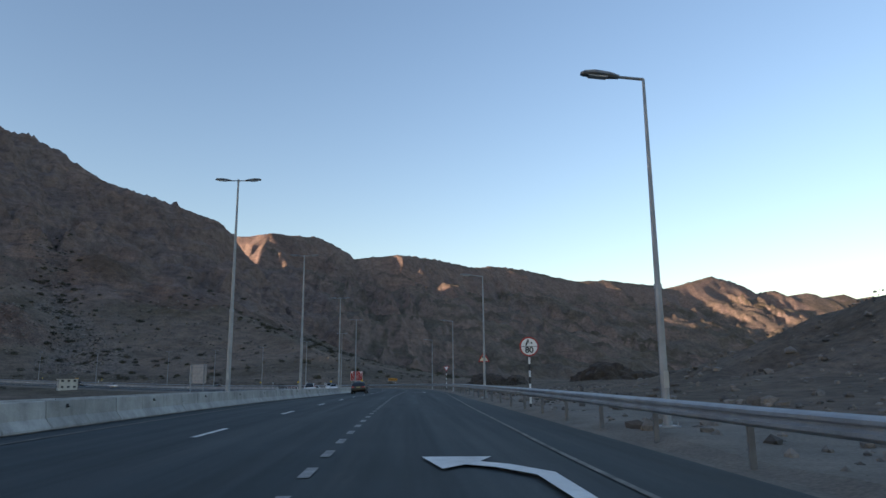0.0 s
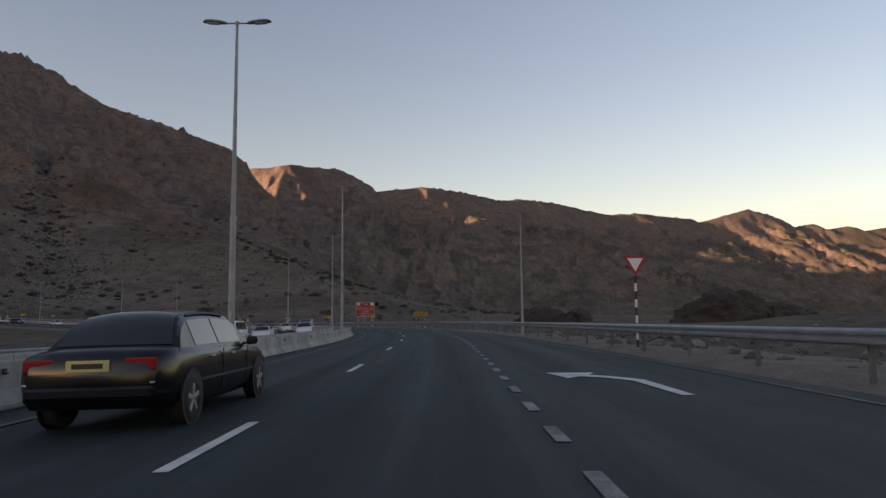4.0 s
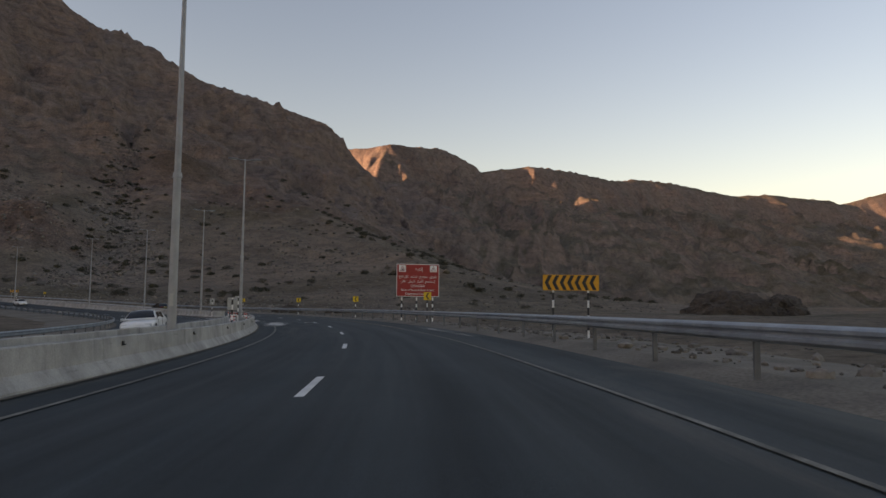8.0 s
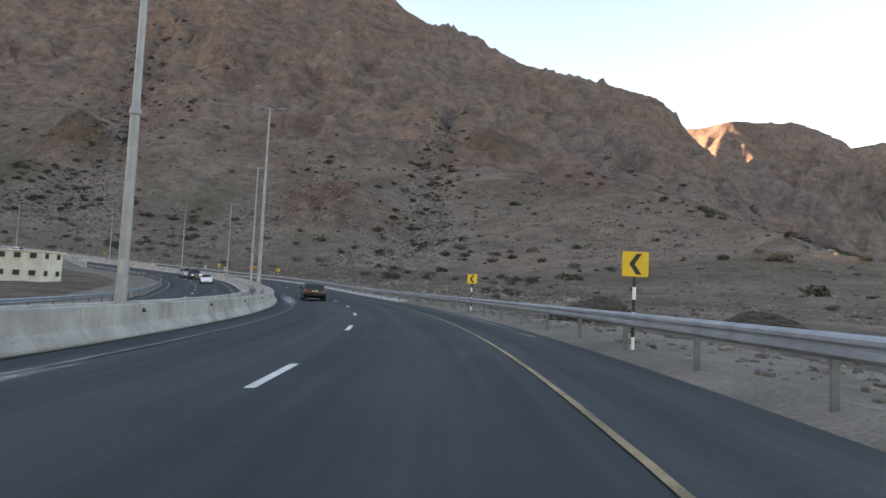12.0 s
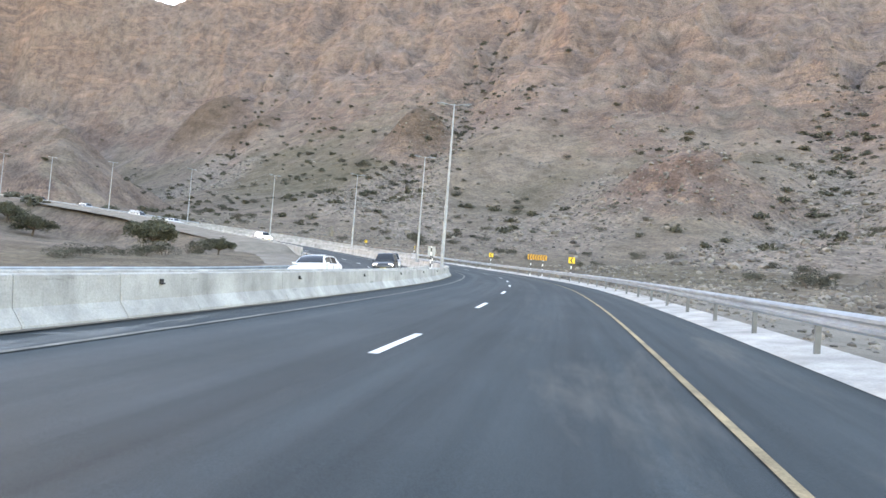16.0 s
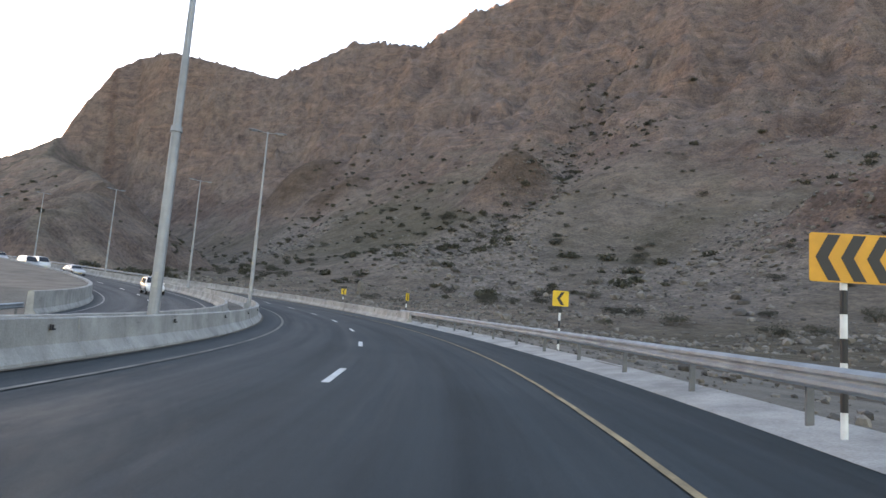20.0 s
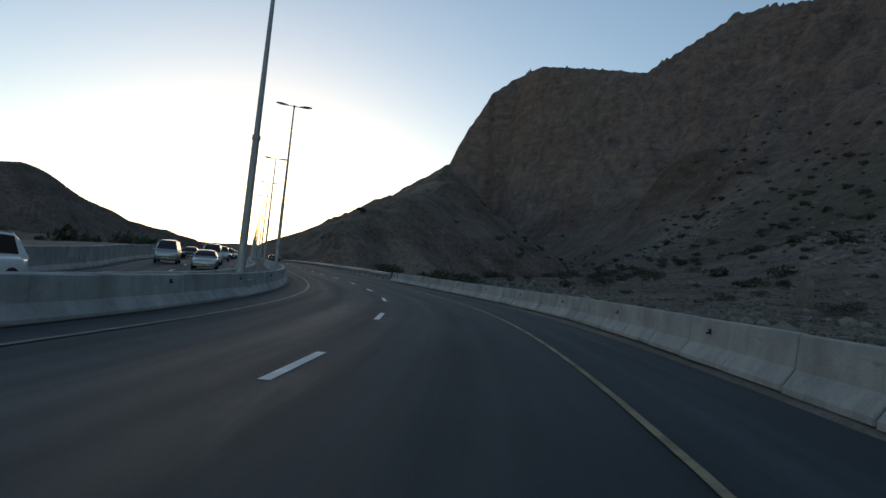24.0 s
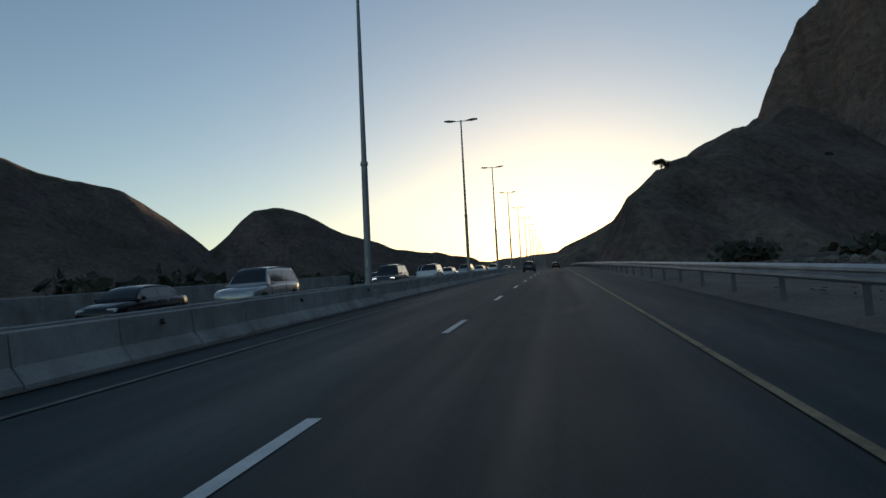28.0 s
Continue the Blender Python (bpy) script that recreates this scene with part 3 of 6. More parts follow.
GULLIES = ((((-640, 625), (-590, 575), (-553, 549), (-487, 505), (-462, 478), (-428, 442), (-372, 404)), 11, 7),
           (((-372, 740), (-326, 663), (-285, 600), (-236, 530), (-230, 491), (-205, 462)), 11, 6),
           (((-800, 450), (-734, 410), (-664, 385), (-600, 362)), 10, 5))
FANS = (((-553, 549), (-475, 492), 16), ((-475, 492), (-428, 442), 26), ((-428, 442), (-352, 398), 40), ((-430, 440), (-300, 400), 26), ((-372, 740), (-285, 600), 16), ((-285, 600), (-235, 530), 22),
        ((-235, 530), (-190, 440), 34), ((-734, 410), (-664, 385), 12), ((-664, 385), (-560, 345), 22))


def nearest(X, Y, nodes):
    """Distance to a line of nodes, the height and the run there, and on which side of it each point lies."""
    p = np.array(nodes, float)
    best = np.full(X.shape, 1e18)
    zc, run, side = np.zeros(X.shape), np.zeros(X.shape), np.ones(X.shape)
    s0 = 0.0
    for a, b in zip(p[:-1], p[1:]):
        e = b - a
        l2 = e[0]**2 + e[1]**2
        t = np.clip(((X - a[0]) * e[0] + (Y - a[1]) * e[1]) / l2, 0, 1)
        dx, dy = X - (a[0] + t * e[0]), Y - (a[1] + t * e[1])
        d2 = dx * dx + dy * dy
        w = d2 < best
        best[w] = d2[w]
        if len(a) > 2:
            zc[w] = (a[2] + t * e[2])[w]
        run[w] = (s0 + t * math.sqrt(l2))[w]
        side[w] = np.sign(e[0] * (Y - a[1]) - e[1] * (X - a[0]))[w]
        s0 += math.sqrt(l2)
    return np.sqrt(best), zc, run, side


def smooth_step(x, a, b):
    t = np.clip((x - a) / (b - a), 0, 1)
    return t * t * (3 - 2 * t)


ROAD_KEYS = [tuple(p) for p in line[(arc > -600) & (arc < 1350)][::6]]


def retained(u):
    """1 where a low wall holds the ground back inside the oncoming bend."""
    return smooth_step(u, 452, 462) * (1 - smooth_step(u, 585, 600))


def road_side(X, Y):
    """Distance from the road line, road height there, and the offset to the right."""
    d, z, run, side = nearest(X, Y, ROAD_KEYS)
    return d, z, -side * d, run


def crest_height(X, Y, dc):
    """Height of the crest above a point, eased between the parts of the crest that are about as near."""
    top, under = np.zeros(X.shape), np.full(X.shape, 1e-12)
    reach = 6 + 0.13 * dc
    for (x0, y0, z0), (x1, y1, z1) in zip(CREST[:-1], CREST[1:]):
        n = max(1, int(math.hypot(x1 - x0, y1 - y0) / 14))
        for k in range(n):
            f = (k + 0.5) / n
            w = np.exp(-(np.hypot(X - x0 - f * (x1 - x0), Y - y0 - f * (y1 - y0)) - dc) / reach)
            top += w * (z0 + f * (z1 - z0))
            under += w
    return top / under


def ground_height(X, Y):
    X, Y = np.asarray(X, float), np.asarray(Y, float)
    d, zr, lat, run = road_side(X, Y)
    zr = zr - bank(run - 600, lat)
    rough = fbm(X / 38, Y / 38, 5, 3)
    base = zr + 0.15 + 1.0 * rough * smooth_step(d, 14, 80) + 0.5 * fbm(X / 9, Y / 9, 3, 31) * smooth_step(d, 14, 40)
    base = base - 1.2 * smooth_step(-lat, 24, 60) * (1 - smooth_step(-lat, 90, 200))
    # the massif: lofted from its foot to its crest
    df, _, _, sf = nearest(X, Y, FOOT)
    dc, zc, rc, sc = nearest(X, Y, CREST)
    eased = smooth_step(dc, 15, 60)
    zc = zc * (1 - eased) + crest_height(X, Y, dc) * eased
    df = np.where(sf > 0, df, 0.0)
    t = df / (df + dc + 1e-6)
    g = np.interp(t, (0, .08, .2, .32, .45, .58, .75, .9, 1), (0, .014, .07, .165, .29, .44, .66, .87, 1))
    wx, wy = X + 30 * fbm(X / 90, Y / 90, 3, 50), Y + 30 * fbm(X / 90, Y / 90, 3, 60)
    along = 0.713 * X + 0.701 * Y
    gully = ridged(along / 95 + 0.35 * fbm(X / 120, Y / 120, 3, 7), dc / 420, 4, 11)
    crag = ridged(wx / 46, wy / 46, 5, 21)
    shape = np.sin(np.clip(t, 0, 1) * math.pi) ** 0.7
    up_face = smooth_step(t, 0.38, 0.62)
    front = base + (zc - base) * g
    plain = front
    front = front + (gully - 0.62) * (46 * shape * smooth_step(t, 0.05, 0.3)) * (0.34 + 0.66 * up_face)
    front = front + (crag - 0.6) * (5 + 33 * up_face) * smooth_step(t, 0.06, 0.3) * (1 - 0.72 * smooth_step(t, 0.88, 1.0))
    # rock bands: steps on the upper face
    band = 26 + 6 * fbm(X / 150, Y / 150, 2, 90)
    k = front / band
    stepped = (np.floor(k) + smooth_step(k - np.floor(k), 0.25, 0.8)) * band
    front = front + (stepped - front) * 0.55 * up_face * (1 - smooth_step(t, 0.93, 1.0))
    # unseen back slope, shaped to fall fast so low sun reaches the range
    back = zc + 0.03 * np.minimum(dc, 60) - 0.42 * np.maximum(dc - 60, 0) + 14 * rough * smooth_step(dc, 20, 120)
    back = np.maximum(back, base)
    end = np.maximum(smooth_step(rc, 1520, 1600), 1 - smooth_step(rc, 40, 300))
    behind = (sc > 0)
    back = back * (1 - end) + (zc - 1.9 * np.maximum(dc - 14, 0)) * end
    massif = np.where(behind, back, front)
    massif = massif + (11.0 * fbm(X / 34, Y / 34, 5, 5) + 9.5 * (ridged(X / 17, Y / 17, 3, 15) - 0.6)) * (1 - smooth_step(dc, 20, 90)) * smooth_step(zc, 60, 150)
    # buttresses and clefts on the cliffs
    cleft = ridged(along / 34 + 0.5 * fbm(X / 60, Y / 60, 3, 17), zc / 400 + front / 160, 4, 27)
    massif = massif + (cleft - 0.62) * 26 * up_face * (1 - smooth_step(t, 0.9, 1.0)) * np.where(behind, 0, 1)
    massif = massif + 4.5 * (ridged(wx / 13, wy / 13, 3, 37) - 0.6) * smooth_step(t, 0.2, 0.6)
    z = np.where(sf > 0, massif, base)
    z = np.where(behind, np.maximum(back, base), z)

    def ridge(nodes, near, farther, knee, jag, seed, rounding=10.0, noise_scale=60.0):
        dd, zz, rr, _ = nearest(X, Y, nodes)
        soft = np.sqrt(dd * dd + rounding**2) - rounding
        drop = near * np.minimum(soft, knee) + farther * np.maximum(soft - knee, 0)
        n = ridged(rr / noise_scale + 0.3 * fbm(X / 80, Y / 80, 2, seed), dd / 260, 4, seed) - 0.6
        c = ridged((X + 20 * rough) / (noise_scale * 0.6), Y / (noise_scale * 0.6), 4, seed + 9) - 0.6
        return zz - drop + jag * (n * 2.2 * smooth_step(dd, 8, 90) + c * 1.3 * smooth_step(dd, 2, 50) + 0.6 * min(1.0, 10 / jag) * fbm(X / 18, Y / 18, 4, seed + 3))

    spur = ridge(SPUR, 0.75, 0.5, 60, 9.0, 101, 3.0, 34.0)
    cliff = ridge(CLIFF, 2.0, 1.4, 60, 9.0, 105, 2.0, 28.0)
    distant = ridge(RANGE, 1.25, 0.45, 75, 30.0, 111, 5.0, 75.0)
    dd, _, _, ss = nearest(X, Y, RANGE)
    _, zz, _, _ = nearest(X, Y, RANGE)
    distant = np.where(ss > 0, np.maximum(distant, zz - 0.08 * dd - 12 * smooth_step(dd, 0, 60)), distant)
    hills = ridge(HILLS, 1.05, 0.45, 18, 2.6, 121, 4.0, 30.0)
    west = ridge(WEST, 0.36, 0.3, 200, 6.0, 131, 20.0, 90.0)
    east = ridge(EAST, 0.4, 0.3, 120, 7.0, 141, 20.0, 90.0)
    for other in (spur, cliff, distant, hills, west, east):
        z = np.maximum(z, other)
    for mx, my, r, hh in MOUNDS:
        q = ((X - mx) ** 2 + (Y - my) ** 2) / (r * r) * (1 + 0.5 * rough)
        z = z + hh * np.exp(-q) * smooth_step(np.abs(lat + 6), 22, 30)
    # smooth brown knolls that stand out of the slope
    for kx, ky, r, hh in KNOLLS:
        q = ((X - kx) ** 2 + (Y - ky) ** 2) / (r * r) * (1 + 0.3 * rough)
        w = np.exp(-(q / 1.3) ** 2)
        z = z * (1 - w) + np.maximum(z - 6, plain + hh * np.exp(-q) + 1.2 * fbm(X / 11, Y / 11, 4, 71)) * w
    # washes that run down the slope, with low banks
    for nodes, wide, deep in GULLIES:
        dg, _, _, _ = nearest(X, Y, nodes)
        z = z - (deep * np.exp(-(dg / wide) ** 2) - 0.35 * deep * np.exp(-((dg - 2.1 * wide) / wide) ** 2)) * (0.8 + 0.6 * rough) * smooth_step(np.abs(lat), 40, 90)
    # the broken outcrop
    q = ((X + 274) ** 2 + (Y - 490) ** 2) / 27.0**2
    z = z + (11 * (ridged(X / 15 + 0.4 * rough, Y / 15, 4, 501) - 0.5) + 3.5) * np.exp(-q * q)
    # the rubble bank beside the merging lane
    q = ((X - 64) / 34.0) ** 2 + ((Y - 80) / 46.0) ** 2
    z = z + 5.5 * (ridged(X / 11, Y / 11, 4, 521) - 0.5) * np.exp(-q * q)
    # the road bed is cut and filled through it
    # the low sandy flat inside the bend
    q = ((X + 222) / 52.0) ** 2 + ((Y - 298) / 26.0) ** 2
    w = np.exp(-q * q)
    z = z * (1 - w) + np.minimum(z, 0.15 + 0.5 * rough + 0.02 * (-180 - X)) * w
    bed = zr - 0.3 + 1.15 * retained(run - 600) * smooth_step(-lat, 23.5, 27.0)
    pinch = smooth_step(run - 600, 575, 600)
    rightward = smooth_step(lat, 8.0 - 3.6 * pinch, 15.0 - 6.0 * pinch)
    leftward = smooth_step(-lat, 27.0, 36.0)
    cut = np.where(lat > 0, rightward, leftward)
    return bed + (z - bed) * cut


def axis(*runs):
    """Grid lines: runs of (end, step), from one end to the other."""
    out = [runs[0][0]]
    for end, step in runs[1:]:
        n = max(1, int(round((end - out[-1]) / step)))
        out += list(np.linspace(out[-1], end, n + 1)[1:])
    return np.array(out)


gx = axis((-4600, 0), (-1900, 90), (-1320, 20), (-1080, 5), (-620, 5), (110, 2.6), (420, 8), (1900, 16), (2800, 45), (4600, 150))
gy = axis((-4000, 0), (-1400, 130), (-100, 26), (20, 6), (230, 3.2), (720, 2.6), (1130, 5), (1480, 12), (1760, 8), (3150, 17), (4700, 110))
GX, GY = np.meshgrid(gx, gy)
GZ = ground_height(GX.ravel(), GY.ravel())
nx, ny = len(gx), len(gy)
idx = np.arange(nx * ny).reshape(ny, nx)
quads = np.stack([idx[:-1, :-1], idx[:-1, 1:], idx[1:, 1:], idx[1:, :-1]], -1).reshape(-1, 4)
gme = bpy.data.meshes.new("ground")
gme.vertices.add(nx * ny)
gme.vertices.foreach_set("co", np.stack([GX.ravel(), GY.ravel(), GZ], 1).ravel())
gme.loops.add(quads.size)
gme.loops.foreach_set("vertex_index", quads.ravel())
gme.polygons.add(len(quads))
gme.polygons.foreach_set("loop_start", np.arange(0, quads.size, 4))
gme.update(calc_edges=True)


def soils(X, Y):
    """How far the ground is cliff rock, rusty rock and pale scree."""
    df, _, _, sf = nearest(X, Y, FOOT)
    dc, _, _, _ = nearest(X, Y, CREST)
    t = np.where(sf > 0, df / (df + dc + 1e-6), 0)
    n = fbm(X / 70, Y / 70, 5, 400)
    cliff = smooth_step(t + 0.16 * n, 0.34, 0.5)
    rust = 0.65 * smooth_step(fbm(X / 46 + 3, Y / 46, 5, 420) * 0.9 + 0.9 * np.exp(-((t - 0.42) / 0.1) ** 2) - 0.55, 0.0, 0.5) * (sf > 0)
    for x, y, r, k in ((-440, 270, 70, 0.5), (-640, 215, 90, 0.45), (-276, 491, 25, 0.8), (-258, 488, 14, 0.85), (-292, 500, 16, 0.7)):
        q = ((X - x) ** 2 + (Y - y) ** 2) / (r * r) * (1 + 0.7 * n)
        rust = np.maximum(rust, k * np.exp(-q * q))
    run = ridged((0.713 * X + 0.701 * Y) / 60 + 0.4 * fbm(X / 90, Y / 90, 3, 430), dc / 500, 3, 440)
    pale = 0.85 * smooth_step(run + 0.25 * n, 0.78, 0.95) * (1 - cliff) * smooth_step(t, 0.03, 0.12)
    for (x0, y0), (x1, y1), w in FANS:
        ex, ey = x1 - x0, y1 - y0
        q = np.clip(((X - x0) * ex + (Y - y0) * ey) / (ex * ex + ey * ey), 0, 1)
        d = np.hypot(X - x0 - q * ex, Y - y0 - q * ey)
        pale = np.maximum(pale, 0.95 * (1 - smooth_step(d + 14 * n, w * 0.4, w)))
    hillock = np.zeros(X.shape)
    for x, y, r, _ in KNOLLS:
        q = ((X - x) ** 2 + (Y - y) ** 2) / (r * r) * (1 + 0.5 * n)
        hillock = np.maximum(hillock, 0.9 * np.exp(-q * q))
    return cliff, rust, pale, hillock


for key, values in zip(("cliff", "rust", "pale", "hillock"), soils(GX.ravel(), GY.ravel())):
    gme.attributes.new(key, "FLOAT", "POINT").data.foreach_set("value", values.astype(np.float32))
gme.materials.append(M_ROCK)
gme.shade_smooth()
ground = tagged(new("ground", gme), "arid rocky mountains and gravel valley floor in evening shade", "ground", kind="structure")


# ---- carriageways ----
U0, U1 = -150.0, 1300.0
KERB = ((-60, 6.4), (40, 5.75), (100, 5.7), (116, 5.2), (150, 4.2), (190, 3.0), (250, 2.7), (1300, 2.7))     # guard rail line


def rail_lat(u):
    return float(np.interp(u, [k[0] for k in KERB], [k[1] for k in KERB]))


def fall(u):
    """How far the outer edge drops below the crown beside the merging lane."""
    return float(np.interp(u, (-60, 28, 80), (0.3, 0.26, 0.0)))


road = strip("road", U0, U1, 4.0, lambda u: [(-8.7, 0.0), (-7.3, 0.0), (-3.6, 0.012), (0, 0.0), (rail_lat(u) * 0.6, -0.2 * fall(u)), (rail_lat(u) - 0.25, -0.7 * fall(u)), (rail_lat(u) - 0.1, -0.3 - fall(u))],
             M_ASPHALT)
tagged(road, "dark grey asphalt carriageway with worn lane lines", "road", kind="structure")
road_back = strip("road", U0, U1, 4.0, [(-10.9, 0.0), (-12, 0.005), (-16.5, 0.012), (-20.6, 0.0)][::-1], M_ASPHALT)
tagged(road_back, "dark asphalt carriageway for oncoming traffic", "road", kind="structure")


def verge_profile(u):
    r = rail_lat(u)
    d = fall(u)
    return [(r - 0.7, -0.14 - d), (r - 0.25, -0.01 - 0.75 * d), (r + 0.1, 0.06 - d), (r + 0.7, 0.16 - d), (r + 1.5, 0.14 - d), (r + 2.6, 0.10 - d), (r + 4.0, 0.02 - 0.7 * d),
            (r + 6.0, -0.1 - 0.3 * d), (r + 8.5, -0.45)]


def pebble(x, y, lat):
    k = 0.10 * float(fbm(np.array([x / 2.2]), np.array([y / 2.2]), 3, 77)[0])
    return k if abs(lat) > 3.6 else 0.3 * k


verge = strip("verge", U0, 760, 1.5, verge_profile, M_GRAVEL, wobble=pebble)
tagged(verge, "stony gravel verge outside the guard rail", "verge", kind="structure")
def inner_verge(u):
    e = 1.15 * float(retained(u))
    return [(-30, e - 0.7), (-28, e - 0.3), (-25, e - 0.1), (-23, e - 0.05), (-21.5, e + 0.02), (-21.0, e + 0.01), (-20.8, 0.005), (-20.6, 0.0)]


verge_in = strip("verge", U0, 760, 2.5, inner_verge, M_GRAVEL, wobble=pebble)
tagged(verge_in, "dusty gravel verge along the oncoming carriageway", "verge", kind="structure")
gutter = strip("gutter", 318, 470, 2.0, [(2.35, 0.012), (2.5, 0.05), (3.4, 0.17), (3.5, 0.19)], M_GUTTER)
tagged(gutter, "pale concrete gutter apron under the guard rail", "gutter", kind="structure")
fill = strip("median", U0, 236, 4.0, [(-11.0, 0.02), (-9.7, 0.12), (-8.4, 0.02)], M_GRAVEL)
tagged(fill, "sandy fill of the road median", "median", kind="structure")
fill2 = strip("median", 262, U1, 4.0, [(-11.0, 0.02), (-9.7, 0.12), (-8.4, 0.02)], M_GRAVEL)
tagged(fill2, "sandy fill of the road median", "median", kind="structure")
gap_floor = strip("median", 235, 263, 2.0, [(-11.05, 0.004), (-9.7, 0.02), (-8.45, 0.004)], M_GUTTER)
tagged(gap_floor, "dusty pale median opening with scattered sand", "median", kind="structure")


# lane lines, laid 5 mm proud of the asphalt
def flat_bars(name, pieces, mat, label, up=0.016):
    verts, faces = [], []
    for u0, u1, lat0, lat1 in pieces:
        n = max(1, int(math.ceil((u1 - u0) / 3.0)))
        for k in range(n):
            a, b = u0 + (u1 - u0) * k / n, u0 + (u1 - u0) * (k + 1) / n
            i = len(verts)
            for u, la in ((a, lat0), (a, lat1), (b, lat1), (b, lat0)):
                verts.append(frame_at(u, la, up)[0])
            faces.append((i, i + 1, i + 2, i + 3))
    ob = mesh_ob(name, verts, faces, mat)
    return tagged(ob, label, "road marking", kind="structure")


DASH_AT = ((-12, -80), (-1, 35), (3, 77.9), (6, 111), (10, 160), (12, 184.5), (15, 218.8), (18, 254), (20, 278.4), (24, 323.7), (28, 366.8), (31, 398.1), (36, 452.8),
           (41, 505), (44, 534.7), (46, 554), (76, 870))
dash_u = [float(np.interp(k, [d[0] for d in DASH_AT], [d[1] for d in DASH_AT])) for k in range(-12, 76)]
dash = [(u - 1.4, u + 1.4, -3.97, -3.83) for u in dash_u]
flat_bars("lane_dashes", dash, M_WHITE, "white painted lane dashes", up=0.02)
dots = []
for u in np.arange(-60, 168, 2.35):
    o = float(np.interp(u, (28, 90, 145, 168), (-0.55, -0.38, 0.0, 0.4)))
    dots.append((u, u + 1.0, o - 0.08, o + 0.08))
flat_bars("dotted_line", dots, M_DULL, "worn dotted white merge line")
flat_bars("edge_line", [(214, 1290, -0.05, 0.05)], M_YELLOW_LINE, "faded yellow outer edge line")
flat_bars("edge_line", [(-140, 1290, -7.39, -7.27)], M_FADED, "worn pale inner edge line")


def taper(u):
    return float(np.interp(u, (-140, 30, 50, 75, 92, 112, 146, 172, 188, 214), (3.3, 3.4, 3.8, 4.5, 4.75, 4.5, 2.8, 1.2, 0.47, 0.0)))


verts, faces = [], []
for u in np.arange(-140, 214, 3.0):
    i = len(verts)
    for uu, o in ((u, -0.05), (u, 0.05), (u + 3, 0.05), (u + 3, -0.05)):
        verts.append(frame_at(uu, taper(uu) + o, 0.016 - 0.2 * fall(uu) * taper(uu) / (0.6 * rail_lat(uu)))[0])
    faces.append((i, i + 1, i + 2, i + 3))
tagged(mesh_ob("edge_line", verts, faces, M_FADED), "worn faded edge line of the merging lane", "road marking", kind="structure")
dash2 = [(u, u + 3.0, -16.1, -15.95) for u in np.arange(-100, 900, 12.0)]
flat_bars("lane_dashes", dash2, M_WHITE, "white painted lane dashes", up=0.02)
flat_bars("edge_line", [(-140, 1290, -12.07, -11.93)], M_DULL, "worn pale edge line")
flat_bars("edge_line", [(-140, 1290, -19.67, -19.53)], M_DULL, "worn pale edge line")


def dust(u0, u1, lat0, lat1, most=0.8, skew=0.0):
    """A drift of blown sand on the asphalt, thinning out to its rim."""
    nu, nl = max(6, int((u1 - u0) / 0.8)), 9
    verts, faces, cover, uvs = [], [], [], []
    for i in range(nu + 1):
        for j in range(nl):
            a, b = i / nu, j / (nl - 1)
            u, lat = u0 + (u1 - u0) * a, lat0 + (lat1 - lat0) * b + skew * (a - 0.5)
            verts.append(frame_at(u, lat, 0.03)[0])
            cover.append(most * math.sin(math.pi * a) ** 0.6 * math.sin(math.pi * b) ** 0.8)
            uvs.append((lat, u))
    for i in range(nu):
        for j in range(nl - 1):
            k = i * nl + j
            faces.append((k, k + 1, k + nl + 1, k + nl))
    ob = mesh_ob("blown_sand", verts, faces, M_DUST)
    ob.data.attributes.new("cover", "FLOAT", "POINT").data.foreach_set("value", cover)
    uv = ob.data.uv_layers.new(name="along")
    for lp in ob.data.loops:
        uv.data[lp.index].uv = uvs[lp.vertex_index]
    return tagged(ob, "thin drift of pale blown sand on the asphalt", "sand", kind="structure")


for d in ((222, 240, -8.4, -5.6, 0.85, 0.6), (236, 264, -11.2, -6.6, 1.3, 0.4), (239, 262, -10.6, -8.2, 1.4, 0.0), (226, 236, -6.4, -3.0, 0.55, 0.8), (232, 248, -6.2, -3.6, 0.48, -0.8),
          (236, 252, 0.3, 2.6, 0.6, 0.3), (250, 270, -8.3, -6.4, 0.7, 0.5), (243, 262, 0.6, 2.6, 0.55, -0.5),
          (296, 330, -8.4, -6.6, 0.75, 0.3), (330, 352, -8.4, -6.9, 0.6, 0.2), (196, 230, 0.6, 2.7, 0.6, 0.2), (262, 320, 1.2, 2.6, 0.55, 0.1),
          (120, 190, 2.2, 5.0, 0.55, -1.0), (40, 110, 4.6, 6.6, 0.5, 0.0), (330, 420, 1.6, 2.5, 0.5, 0.0), (228, 262, -14.5, -10.9, 0.8, 0.4)):
    dust(*d)


def bent_arrow(u, lat):
    """A white merge arrow: a shaft that bends to the left with a broad head."""
    shape = [(0.1, -3.2), (0.1, -0.4), (-0.35, 0.5), (-0.75, 0.9), (-0.5, 1.5), (-1.6, 1.6), (-1.35, 0.1), (-1.0, 0.55), (-0.6, 0.2), (-0.18, -0.6), (-0.12, -3.2)]
    bm = bmesh.new()
    vs = []
    for x, y in shape:
        vs.append(bm.verts.new(frame_at(u + y, lat + x, 0.018)[0]))
    bm.faces.new(vs)
    bmesh.ops.triangulate(bm, faces=bm.faces)
    return tagged(part("lane_arrow", bm, M_WHITE), "white painted merge arrow on the asphalt", "road marking", "lane arrows", "structure")


bent_arrow(27.5, 2.6)
bent_arrow(107, 2.4)


